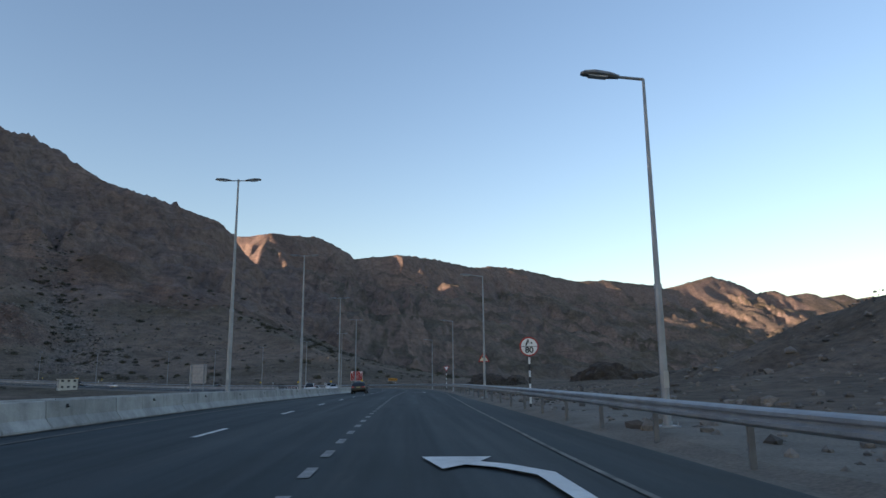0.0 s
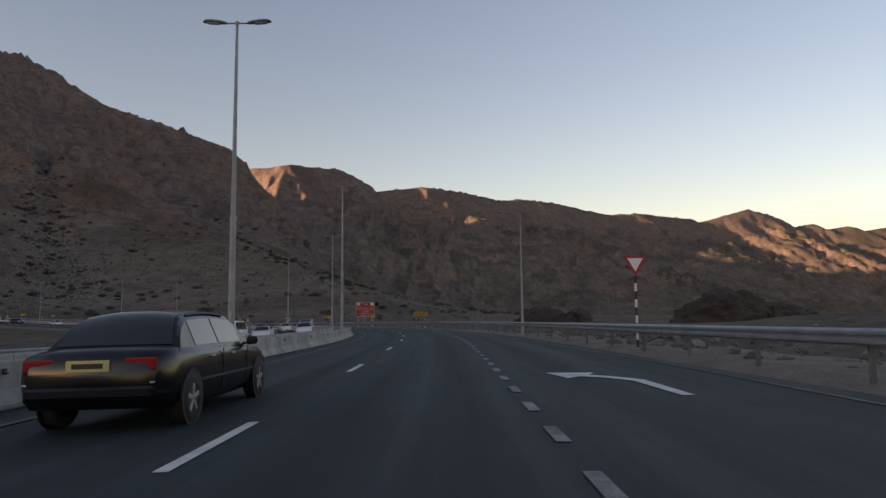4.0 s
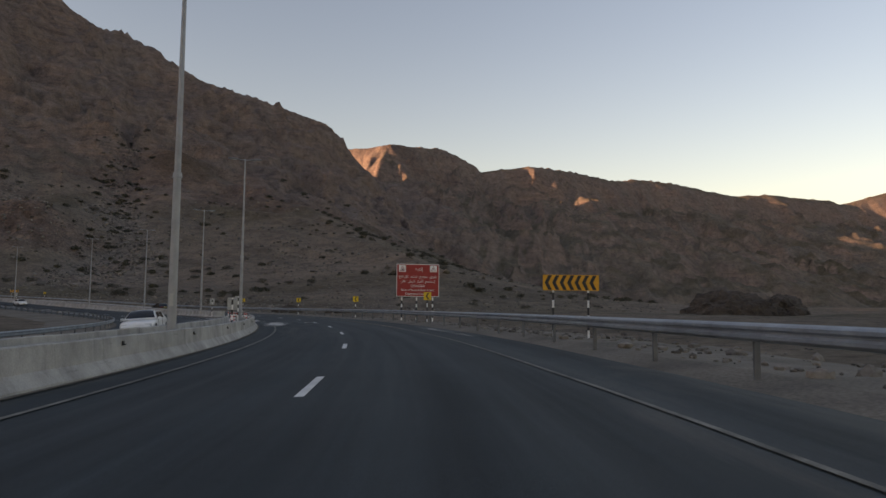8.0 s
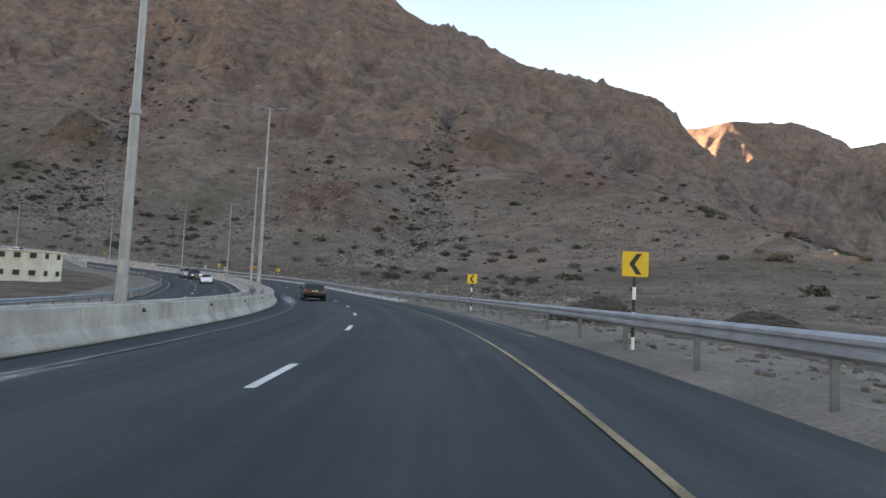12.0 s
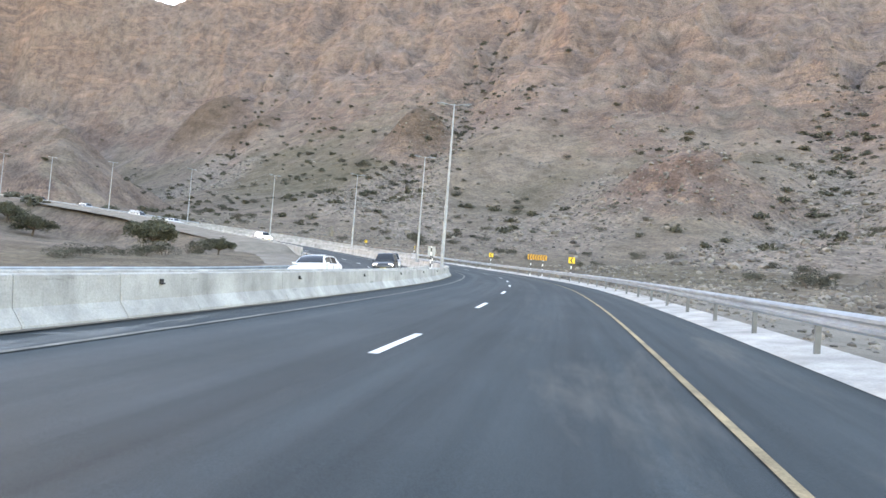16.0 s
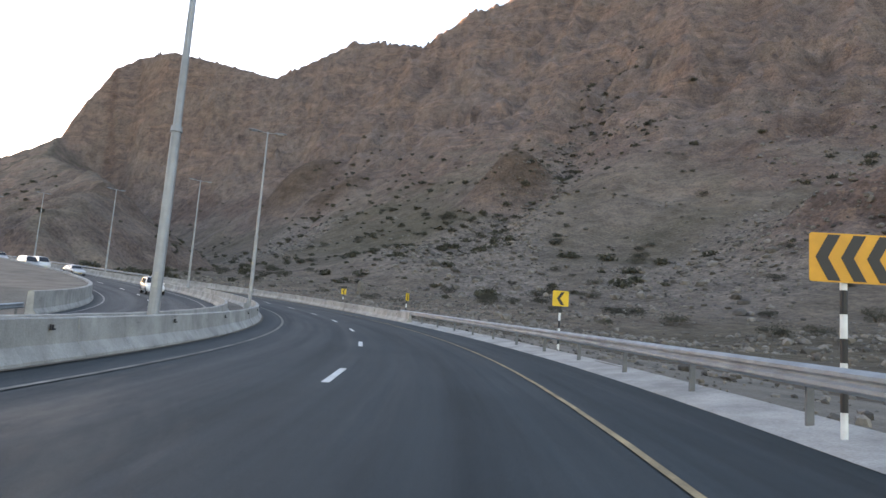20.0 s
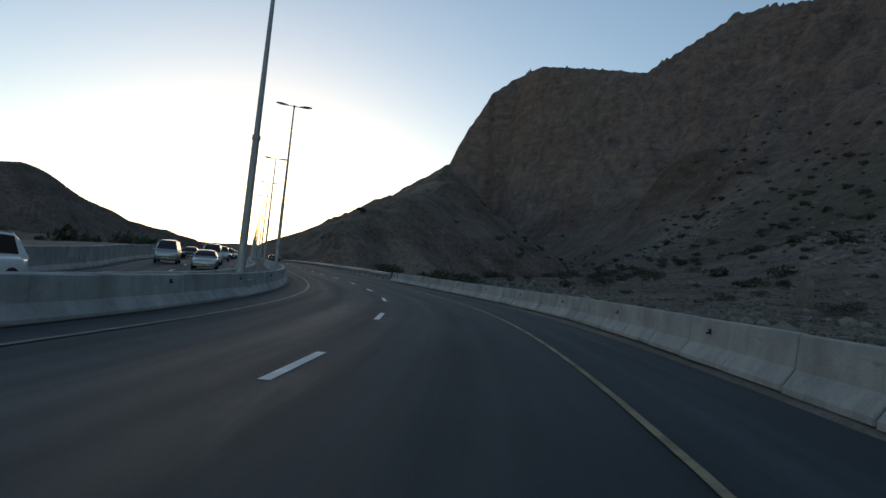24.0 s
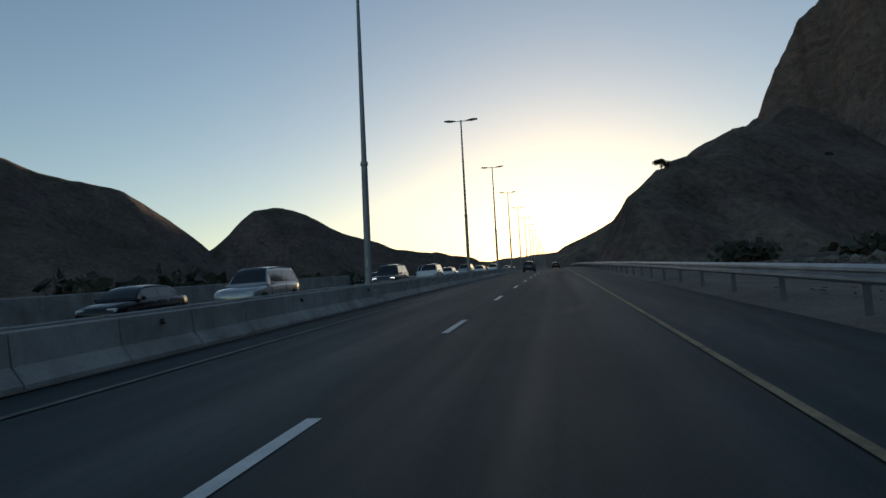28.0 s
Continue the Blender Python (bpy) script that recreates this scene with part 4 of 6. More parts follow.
# ---- barriers, rails ----
JERSEY = ((0.30, 0.0), (0.30, 0.08), (0.12, 0.31), (0.085, 0.745), (0.06, 0.765), (-0.06, 0.765), (-0.085, 0.745), (-0.12, 0.31),
          (-0.30, 0.08), (-0.30, 0.0))


def block_mesh(length, taller=1.0):
    """One precast barrier block, chamfered at its ends, lying along y."""
    bm = bmesh.new()
    rings = []
    for y, k in ((-length / 2 + 0.012, 0.93), (-length / 2 + 0.04, 1.0), (length / 2 - 0.04, 1.0), (length / 2 - 0.012, 0.93)):
        rings.append([bm.verts.new((x * k, y, z * taller * (0.99 if k < 1 else 1.0))) for x, z in JERSEY])
    n = len(JERSEY)
    for a, b in zip(rings[:-1], rings[1:]):
        for j in range(n):
            bm.faces.new((a[j], a[(j + 1) % n], b[(j + 1) % n], b[j]))
    bm.faces.new(rings[0])
    bm.faces.new(rings[-1][::-1])
    bmesh.ops.recalc_face_normals(bm, faces=bm.faces)
    me = bpy.data.meshes.new("barrier_block")
    bm.to_mesh(me)
    bm.free()
    me.materials.append(M_CONCRETE)
    return me


BLOCK = 2.2
block = block_mesh(BLOCK)
tall_block = block_mesh(BLOCK, 1.1)


def reflector_mesh():
    bm = bmesh.new()
    box(bm, (0, 0, 0), (0.03, 0.1, 0.1), 0.008)
    box(bm, (0.03, 0, -0.03), (0.05, 0.08, 0.03), 0.005)
    me = bpy.data.meshes.new("reflector")
    bm.to_mesh(me)
    bm.free()
    me.materials.append(M_POST_BLACK)
    return me


reflector = reflector_mesh()


def barrier(name, label, u0, u1, lat, group="", reflect=0, flip=1, kind=block, lift=lambda u: 0.0):
    """A row of precast blocks; lat may be a function of u."""
    top = empty(name)
    tagged(top, label, "barrier", group, "structure")
    rnd = random.Random(int(u0 * 7 + 3))
    u, k = u0 + BLOCK / 2, 0
    while u < u1 - BLOCK / 2 + 0.01:
        la = lat(u) if callable(lat) else lat
        b = new("barrier_block", kind)
        b.parent = top
        b.matrix_world = on_slope(u, la + rnd.uniform(-0.012, 0.012), lift(u) + rnd.uniform(-0.01, 0.008), rnd.uniform(-0.25, 0.25))
        if reflect and k % 3 == 1:
            r = new("reflector", reflector)
            r.parent = top
            r.matrix_world = on_slope(u, la + flip * 0.125, 0.6 + lift(u)) @ Matrix.Rotation(0 if flip > 0 else math.pi, 4, "Z")
        u += BLOCK
        k += 1
    return top


def joined_barrier(name, label, u0, u1, lat):
    """Blocks of a barrier that stays far off, in one mesh."""
    verts, faces = [], []
    n = len(JERSEY)
    u = u0
    while u < u1 - 1:
        la = lat(u) if callable(lat) else lat
        closed_run(verts, faces, u + 0.015, min(u + 4.4, u1) - 0.015, [(la + x, z) for x, z in JERSEY], step=2.3)
        u += 4.4
    return tagged(mesh_ob(name, verts, faces, M_CONCRETE_RUN), label, "barrier", "median barriers", "stuff")


NEAR_LAT, FAR_LAT = -8.82, -10.75


def far_lat(u):
    return float(np.interp(u, (264, 302), (-9.75, FAR_LAT)))


barrier("median_barrier", "pale precast concrete barrier blocks along the median", 28, 237.2, NEAR_LAT, "median barriers", 1)
barrier("median_barrier", "pale precast concrete barrier blocks with scuffed faces", 264, 640, NEAR_LAT, "median barriers", 1)
joined_barrier("median_barrier", "pale concrete median barrier running on behind", -140, 28, NEAR_LAT)
joined_barrier("median_barrier", "pale concrete median barrier running into the distance", 640, 1200, NEAR_LAT)
joined_barrier("median_barrier", "pale concrete barrier facing the oncoming lanes", -140, 28, FAR_LAT)
barrier("median_barrier", "pale concrete barrier blocks facing the oncoming lanes", 28, 236.5, FAR_LAT, "median barriers")
barrier("median_barrier", "pale concrete barrier blocks facing the oncoming bend", 264, 640, far_lat, "median barriers")
joined_barrier("median_barrier", "pale concrete barrier of the oncoming lanes in the distance", 640, 1200, FAR_LAT)
barrier("roadside_barrier", "pale concrete barrier blocks on the outer bend", 459, 543, lambda u: float(np.interp(u, (470, 500, 530, 543), (2.75, 3.1, 3.05, 2.95))),
        "roadside barriers", 1, -1, tall_block, lambda u: float(np.interp(u, (470, 500), (0.0, 0.12))))
verts, faces = [], []
for u in np.arange(450, 600, 5.0):
    closed_run(verts, faces, u + 0.02, u + 4.98, [(-20.45, 0.0), (-20.45, 0.1), (-20.62, 0.36), (-20.66, 1.33), (-20.7, 1.36), (-20.94, 1.36), (-20.98, 1.3), (-21.0, 0.0)], step=2.5)
tagged(mesh_ob("retaining_wall", verts, faces, M_CONCRETE_RUN), "low pale concrete retaining wall inside the oncoming bend", "wall", "", "structure")


def nose(u):
    """The rounded concrete end that closes the two median barriers."""
    bm = bmesh.new()
    pts = []
    for k in range(13):
        a = math.pi * k / 12
        pts.append((0.62 * math.cos(a), -0.6 * math.sin(a)))
    rows = []
    for s, z in ((1.28, 0.0), (1.28, 0.1), (1.1, 0.33), (1.05, 0.81), (0.85, 0.83)):
        rows.append([bm.verts.new((x * s, y * s, z)) for x, y in pts])
    for a, b in zip(rows[:-1], rows[1:]):
        for j in range(len(pts) - 1):
            bm.faces.new((a[j], a[j + 1], b[j + 1], b[j]))
    bm.faces.new(rows[-1])
    for r0, r1 in zip(rows[:-1], rows[1:]):
        bm.faces.new((r0[-1], r0[0], r1[0], r1[-1]))
    ob = part("median_nose", bm, M_CONCRETE_RUN)
    ob.matrix_world = on_slope(u, (NEAR_LAT + far_lat(264)) / 2)
    tagged(ob, "rounded pale concrete end of the median barrier", "barrier", kind="structure")


nose(264)
def guard_rail(label, u0, u1, lat, side=1, up=0.12, post_h=0.72):
    """A steel W-beam on posts; side 1: its face looks to the left of travel."""
    top = empty("guard_rail")
    tagged(top, label, "guard rail", "guard rails")
    la = lat if callable(lat) else (lambda u: lat)
    us = np.arange(u0, u1 - 0.1, 4.0)
    prof = [(0.0, 0.0), (-0.05, 0.025), (-0.085, 0.055), (-0.085, 0.105), (-0.03, 0.14), (-0.03, 0.17), (-0.085, 0.205), (-0.085, 0.255),
            (-0.05, 0.285), (0.0, 0.31)]
    for a in us:
        b = min(a + 4.06, u1)
        verts, faces = [], []
        for back in (0, 1):
            for u in (a, (a + b) / 2, b):
                for x, z in prof:
                    verts.append(frame_at(u, la(u) + side * (x + 0.012 * back), (up(u) if callable(up) else up) + post_h - 0.33 + z)[0])
        n = len(prof)
        for s in (0, 1):
            o = s * 3 * n
            for i in (0, 1):
                for j in range(n - 1):
                    q = (o + i * n + j, o + i * n + j + 1, o + (i + 1) * n + j + 1, o + (i + 1) * n + j)
                    faces.append(q if s == 0 else q[::-1])
        mesh_ob("rail_panel", verts, faces, M_STEEL, top)
    return top


def rail_posts(top, u0, u1, lat, side, up, spacing=4.0, tall=0.72):
    bm = bmesh.new()
    box(bm, (0, 0, tall / 2 - 0.25), (0.11, 0.06, tall + 0.46), 0.008)
    box(bm, (-0.09 * side, 0, tall - 0.2), (0.1, 0.08, 0.24), 0.01)
    first = None
    la = lat if callable(lat) else (lambda u: lat)
    for u in np.arange(u0 + 0.6, u1, spacing):
        if first is None:
            first = part("post", bm, M_RAIL_POST, top)
            p = first
        else:
            p = new("post", first.data)
            p.parent = top
        p.matrix_world = on_road(u, la(u) + 0.16 * side, up(u) if callable(up) else up)


def full_rail(label, u0, u1, lat, side=1, up=0.12):
    t = guard_rail(label, u0, u1, lat, side, up)
    rail_posts(t, u0, u1, lat, side, up)
    return t


full_rail("long galvanised steel guard rail on the gravel verge", -60, 228, lambda u: rail_lat(u) + 0.15, 1, lambda u: 0.34 - fall(u))
full_rail("dusty galvanised steel guard rail round the outer bend", 228, 462, lambda u: rail_lat(u) + 0.15, 1, lambda u: float(np.interp(u, (228, 330, 462), (0.36, 0.26, 0.26))))
full_rail("galvanised steel guard rail on an uphill straight", 543, 760, 2.8, 1, 0.2)
full_rail("galvanised guard rail along the oncoming carriageway", 120, 449, -20.9, -1, 0.05)
full_rail("galvanised guard rail beyond the oncoming lanes", 601, 700, -20.9, -1, 0.05)


# ---- street lamps ----
def lamp_head(bm_shell, bm_lens, m):
    """A flat road lantern that reaches along +x from its arm."""
    for bm, pts in ((bm_shell, ((0.0, 0.07, 0.05), (0.25, 0.14, 0.09), (0.65, 0.17, 0.11), (0.92, 0.13, 0.07), (1.0, 0.05, 0.03))),):
        rings = []
        for x, w, h in pts:
            rings.append([bm.verts.new(m @ Vector((x, y, z))) for y, z in ((-w, 0), (-w * 0.8, h * 0.8), (0, h), (w * 0.8, h * 0.8), (w, 0), (w * 0.6, -0.04), (-w * 0.6, -0.04))])
        for a, b in zip(rings[:-1], rings[1:]):
            for j in range(7):
                bm.faces.new((a[j], a[(j + 1) % 7], b[(j + 1) % 7], b[j]))
        bm.faces.new(rings[0][::-1])
        bm.faces.new(rings[-1])
    box(bm_lens, (0.55, 0, -0.055), (0.5, 0.2, 0.035), 0.012, m)


def street_lamp(double, tall, label):
    top = empty("street_lamp")
    tagged(top, label, "street lamp", "street lamps")
    bm = bmesh.new()
    k = 1.0 if double else 0.66
    cyl(bm, (0, 0, 0), (0, 0, tall * 0.38), 0.15 * k, 0.125 * k, 12)
    cyl(bm, (0, 0, tall * 0.38), (0, 0, tall), 0.11 * k, 0.055 * k, 12)
    part("pole", bm, M_POLE, top, smooth=False)
    bm = bmesh.new()
    cyl(bm, (0, 0, tall * 0.375), (0, 0, tall * 0.387), 0.16 * k, 0.14 * k, 12)
    part("joint_collar", bm, M_POLE, top)
    bm = bmesh.new()
    box(bm, (0, 0, 0.02), (0.5, 0.5, 0.04), 0.01)
    for sx in (-1, 1):
        for sy in (-1, 1):
            cyl(bm, (0.18 * sx, 0.18 * sy, 0.03), (0.18 * sx, 0.18 * sy, 0.12), 0.02, seg=6)
    part("base_plate", bm, M_POLE, top)
    bm = bmesh.new()
    box(bm, (0, -0.135, 1.1), (0.12, 0.03, 0.4), 0.01)
    part("hatch", bm, M_SIGN_BACK, top)
    if double:
        bm = bmesh.new()
        cyl(bm, (-0.55, 0, tall + 0.02), (0.55, 0, tall + 0.02), 0.035, seg=8)
        cyl(bm, (0, 0, tall - 0.1), (0, 0, tall + 0.1), 0.07, seg=10)
        part("cross_arm", bm, M_POLE, top)
        for s in (0, 180):
            m = Matrix.Rotation(radians(s), 4, "Z") @ Matrix.Translation((0.45, 0, tall + 0.03)) @ Matrix.Rotation(radians(-4), 4, "Y")
            a, b = bmesh.new(), bmesh.new()
            lamp_head(a, b, m)
            h = part("lantern", a, M_LAMP_HEAD, top)
            part("lens", b, M_LAMP_GLASS, h)
    else:
        bm = bmesh.new()
        cyl(bm, (0, 0, tall), (-0.75, 0, tall + 0.06), 0.04, seg=8)
        part("arm", bm, M_POLE, top)
        m = Matrix.Translation((-0.65, 0, tall + 0.05)) @ Matrix.Rotation(math.pi, 4, "Z") @ Matrix.Rotation(radians(-5), 4, "Y")
        a, b = bmesh.new(), bmesh.new()
        lamp_head(a, b, m)
        h = part("lantern", a, M_LAMP_HEAD, top)
        part("lens", b, M_LAMP_GLASS, h)
    return top


POLES = [(26, -9.9), (60.2, -10.05), (85.9, -9.9), (120.6, -10.2), (157, -9.45), (196.5, -9.45), (237, -9.65), (275, -9.7), (309.5, -9.9), (340.5, -9.9),
         (390.3, -9.2), (425.3, -9.15), (462, -9.0), (499.8, -9.05), (533, -9.0), (565.5, -9.0), (596, -9.0), (624.5, -9.0)]
POLES += [(u, -9.2) for u in range(655, 1060, 31)]
lamp = street_lamp(True, 13.4, "tall galvanised steel double-armed street lamp in the median")
lamp.matrix_basis = on_road(*POLES[0], 0.55)
for u, la in POLES[1:]:
    taller = float(bank(u, la)) + (0.35 if 230 < u < 345 else -0.25 if u > 440 else 0.0)
    copy_thing(lamp, on_road(u, la, 0.55) @ Matrix.Diagonal((1, 1, 1 + taller / 13.4, 1)))
side_lamp = street_lamp(False, 8.75, "tall steel single-armed street lamp behind the guard rail")
side_lamp.matrix_basis = on_road(34.0, 6.9, 0.3 - fall(35))
for u, la in ((66.8, 6.3), (103.5, 5.95), (141, 4.6)):
    copy_thing(side_lamp, on_road(u, la, 0.1 - fall(u)))
for u, la in POLES[:24]:
    bm = bmesh.new()
    box(bm, (0, 0, 0.28), (0.8, 0.8, 0.56), 0.03)
    ob = part("lamp_plinth", bm, M_CONCRETE_RUN)
    ob.matrix_world = on_slope(u, la)
    tagged(ob, "low concrete plinth under a street lamp", "plinth", "lamp plinths", "structure")


# ---- signs ----
def banded_post(name, x, y, tall, parent, r=0.045, band=0.3, first=0, colours=None):
    """A round post painted in bands, each band a sleeve."""
    ca, cb = colours or (M_POST_WHITE, M_POST_BLACK)
    bm = bmesh.new()
    cyl(bm, (x, y, -0.4), (x, y, tall), r * 0.96, seg=10)
    post = part(name, bm, ca, parent)
    z, k = 0.0, first
    while z < tall - 0.02:
        t = min(band, tall - z)
        if k % 2:
            bm = bmesh.new()
            cyl(bm, (x, y, z), (x, y, z + t), r, seg=10, caps=False)
            part("band", bm, cb, post)
        z += band
        k += 1
    return post


def panel(parent, name, w, h, z, mat, y=0.0, thick=0.012, x=0.0, corner=0.04):
    pts = []
    for sx, sz, a0 in ((1, 1, 0), (-1, 1, 90), (-1, -1, 180), (1, -1, 270)):
        for a in (0, 45, 90):
            t = radians(a0 + a)
            pts.append((x + sx * (w / 2 - corner) + corner * math.cos(t), z + sz * (h / 2 - corner) + corner * math.sin(t)))
    bm = bmesh.new()
    plate(bm, pts, y, y + thick)
    return part(name, bm, mat, parent)


def chevron_shape(bm, x, z, h, w, t, y0, y1):
    """A chevron that points to the left."""
    plate(bm, [(x - w / 2, z), (x + w / 2 - t, z + h / 2), (x + w / 2, z + h / 2), (x - w / 2 + t, z), (x + w / 2, z - h / 2), (x + w / 2 - t, z - h / 2)], y0, y1)


def chevron_sign(label="yellow bend sign with a black chevron on a banded post"):
    top = empty("chevron_sign")
    tagged(top, label, "road sign", "chevron signs")
    banded_post("post", 0, 0.06, 2.3, top)
    p = panel(top, "panel", 0.62, 0.6, 2.05, M_SIGN_YELLOW)
    panel(top, "panel_back", 0.61, 0.59, 2.05, M_SIGN_BACK, 0.013, 0.004)
    bm = bmesh.new()
    chevron_shape(bm, 0, 2.05, 0.5, 0.3, 0.13, -0.005, -0.001)
    part("chevron", bm, M_SIGN_BLACK, p)
    return top


chev = chevron_sign()
chev.matrix_basis = on_road(225, 4.05, 0.12, 4)
for u, la, turn in ((249.0, 3.45, -6), (272.6, 3.2, -8), (298.9, 3.7, -8), (401.2, 3.2, -6), (432.9, 3.65, -8)):
    copy_thing(chev, on_road(u, la, 0.12, turn))
for u, la, turn in ((461.4, 3.15, 48), (481.0, 3.4, 10)):
    copy_thing(chev, on_road(u, la, -0.02, turn))


def chevron_board():
    top = empty("chevron_board")
    tagged(top, "long amber board with black chevrons on two banded posts", "road sign", "chevron boards")
    for x in (-0.72, 0.72):
        banded_post("post", x, 0.06, 2.3, top)
    p = panel(top, "panel", 2.3, 0.62, 2.2, M_SIGN_AMBER, corner=0.03)
    panel(top, "panel_back", 2.28, 0.6, 2.2, M_SIGN_BACK, 0.013, 0.004)
    for k in range(7):
        bm = bmesh.new()
        chevron_shape(bm, -0.93 + 0.305 * k, 2.2, 0.58, 0.3, 0.15, -0.005, -0.001)
        part("chevron", bm, M_SIGN_BLACK, p)
    return top


board = chevron_board()
board.matrix_basis = on_road(199.8, 5.0, 0.1, -3)
copy_thing(board, on_road(415.5, 3.6, 0.12, -6))


def words(parent, text, size, x, z, mat, y=-0.006, name="letter", squeeze=1.0, bold=0.0):
    cu = bpy.data.curves.new("text", "FONT")
    cu.body, cu.size, cu.align_x, cu.align_y, cu.extrude = text, size, "CENTER", "CENTER", 0.0015
    cu.resolution_u = 3
    cu.offset = bold
    ob = new("text", cu)
    me = bpy.data.meshes.new_from_object(ob.evaluated_get(bpy.context.evaluated_depsgraph_get()))
    bpy.data.objects.remove(ob)
    bpy.data.curves.remove(cu)
    m = Matrix.Translation((x, y, z)) @ Matrix.Rotation(math.pi / 2, 4, "X") @ Matrix.Diagonal((squeeze, 1, 1, 1))
    me.transform(m)
    bm = bmesh.new()
    bm.from_mesh(me)
    bm.verts.ensure_lookup_table()
    left = set(bm.verts)
    while left:
        todo, island = [next(iter(left))], set()
        while todo:
            v = todo.pop()
            if v in island:
                continue
            island.add(v)
            todo += [e.other_vert(v) for e in v.link_edges]
        left -= island
        piece = bmesh.new()
        at = {v: piece.verts.new(v.co) for v in sorted(island, key=lambda v: v.index)}
        for f in {f for v in island for f in v.link_faces}:
            piece.faces.new([at[v] for v in f.verts])
        part(name, piece, mat, parent)
    bm.free()
    bpy.data.meshes.remove(me)


# joined letter forms, written from left to right
AR1 = "\ufeea\ufe92\ufe98\ufee7\ufe87"
AR_RISE = "\u0639\ufe8e\ufed4\ufe97\ufead\ufef9\u0627"
AR_STEEP = "\ufeaa\ufef3\ufeaa\ufeb7"
AR_BENDS = "\ufe9d\ufeae\ufecc\ufe98\ufee3"
AR_ROAD = "\ufed6\ufef3\ufeae\ufec3"
AR_NOW = "\ufee5\ufef5\u0627"
AR_SLOW = "\ufe8a\ufec4\ufe92\ufedf\u0627"
AR_GEAR = "\ufead\ufe8e\ufef4\ufed0\ufedf\u0627"
AR_USE = "\ufee1\ufeaa\ufea8\ufe98\ufeb3\ufe87"


def danger_sign():
    top = empty("danger_sign")
    tagged(top, "large red warning board with white lettering on three banded posts", "road sign")
    w, h, zc = 4.1, 3.1, 3.85
    for x in (-1.52, -0.1, 1.45):
        banded_post("post", x, 0.12, 2.45, top, 0.07, 0.32)
    for x in (-1.52, -0.1, 1.45):
        bm = bmesh.new()
        box(bm, (x, 0.09, zc), (0.08, 0.08, h - 0.1), 0.01)
        part("bracket", bm, M_SIGN_BACK, top)
    edge = panel(top, "border", w, h, zc, M_SIGN_WHITE, 0.0, 0.02, corner=0.06)
    p = panel(top, "panel", w - 0.1, h - 0.1, zc, M_SIGN_RED, -0.006, 0.008, corner=0.05)
    words(p, AR1, 0.42, 0.1, zc + 1.08, M_SIGN_WHITE, -0.012)
    words(p, AR_RISE + "  " + AR_STEEP + "  " + AR_BENDS + "  " + AR_ROAD, 0.325, 0.0, zc + 0.36, M_SIGN_WHITE, -0.012)
    words(p, AR_NOW + "  " + AR_SLOW + "  " + AR_GEAR + "  " + AR_USE, 0.31, 0.0, zc - 0.1, M_SIGN_WHITE, -0.012)
    words(p, "DANGER", 0.34, 0.0, zc - 0.55, M_SIGN_WHITE, -0.012)
    words(p, "Series of Bends & Steep Ascent.", 0.27, 0.0, zc - 0.93, M_SIGN_WHITE, -0.012, squeeze=0.93)
    words(p, "Engage Low Gear Now", 0.27, 0.0, zc - 1.28, M_SIGN_WHITE, -0.012, squeeze=0.95)
    for x, mark in ((-1.5, 0), (1.5, 1)):
        s = panel(p, "pictogram_panel", 0.66, 0.62, zc + 1.12, M_SIGN_WHITE, -0.011, 0.004, x, 0.02)
        bm = bmesh.new()
        c = zc + 1.1
        plate(bm, [(x - 0.28, c - 0.22), (x + 0.28, c - 0.22), (x, c + 0.26)], -0.015, -0.012)
        t = part("triangle", bm, M_SIGN_RED, s)
        bm = bmesh.new()
        plate(bm, [(x - 0.2, c - 0.17), (x + 0.2, c - 0.17), (x, c + 0.17)], -0.019, -0.016)
        part("triangle_field", bm, M_SIGN_WHITE, s)
        bm = bmesh.new()
        if mark == 0:
            plate(bm, [(x - 0.15, c - 0.15), (x + 0.15, c - 0.15), (x + 0.06, c + 0.02)], -0.023, -0.02)
        else:
            plate(bm, [(x - 0.02, c - 0.06), (x + 0.02, c - 0.06), (x + 0.03, c + 0.08), (x - 0.03, c + 0.08)], -0.023, -0.02)
            plate(bm, [(x - 0.022, c - 0.13), (x + 0.022, c - 0.13), (x + 0.022, c - 0.09), (x - 0.022, c - 0.09)], -0.023, -0.02)
        part("symbol", bm, M_SIGN_BLACK, s)
    return top


danger = danger_sign()
danger.matrix_basis = on_road(233.3, 5.45, 0.1, -8) @ Matrix.Scale(0.94, 4)


def disc_pts(r, z, n=28):
    return [(r * math.cos(2 * math.pi * k / n), z + r * math.sin(2 * math.pi * k / n)) for k in range(n)]


def speed_sign():
    top = empty("speed_limit_sign")
    tagged(top, "round white speed limit sign with red rim on a banded post", "road sign")
    banded_post("post", 0, 0.06, 2.9, top, 0.05, 0.3)
    z = 3.2
    bm = bmesh.new()
    plate(bm, disc_pts(0.45, z), 0, 0.012)
    rim = part("rim", bm, M_SIGN_RED, top)
    bm = bmesh.new()
    plate(bm, disc_pts(0.385, z), -0.006, -0.001)
    face = part("face", bm, M_SIGN_WHITE, top)
    bm = bmesh.new()
    plate(bm, [(-0.385, z - 0.012), (0.385, z - 0.012), (0.385, z + 0.012), (-0.385, z + 0.012)], -0.009, -0.0065)
    part("divider", bm, M_SIGN_BLACK, face)
    words(face, "80", 0.38, 0, z - 0.17, M_SIGN_BLACK, -0.011, "figure", 1.05, 0.012)
    words(face, "\u0668\u0660", 0.38, 0, z + 0.17, M_SIGN_BLACK, -0.011, "figure", 1.05, 0.016)
    return top


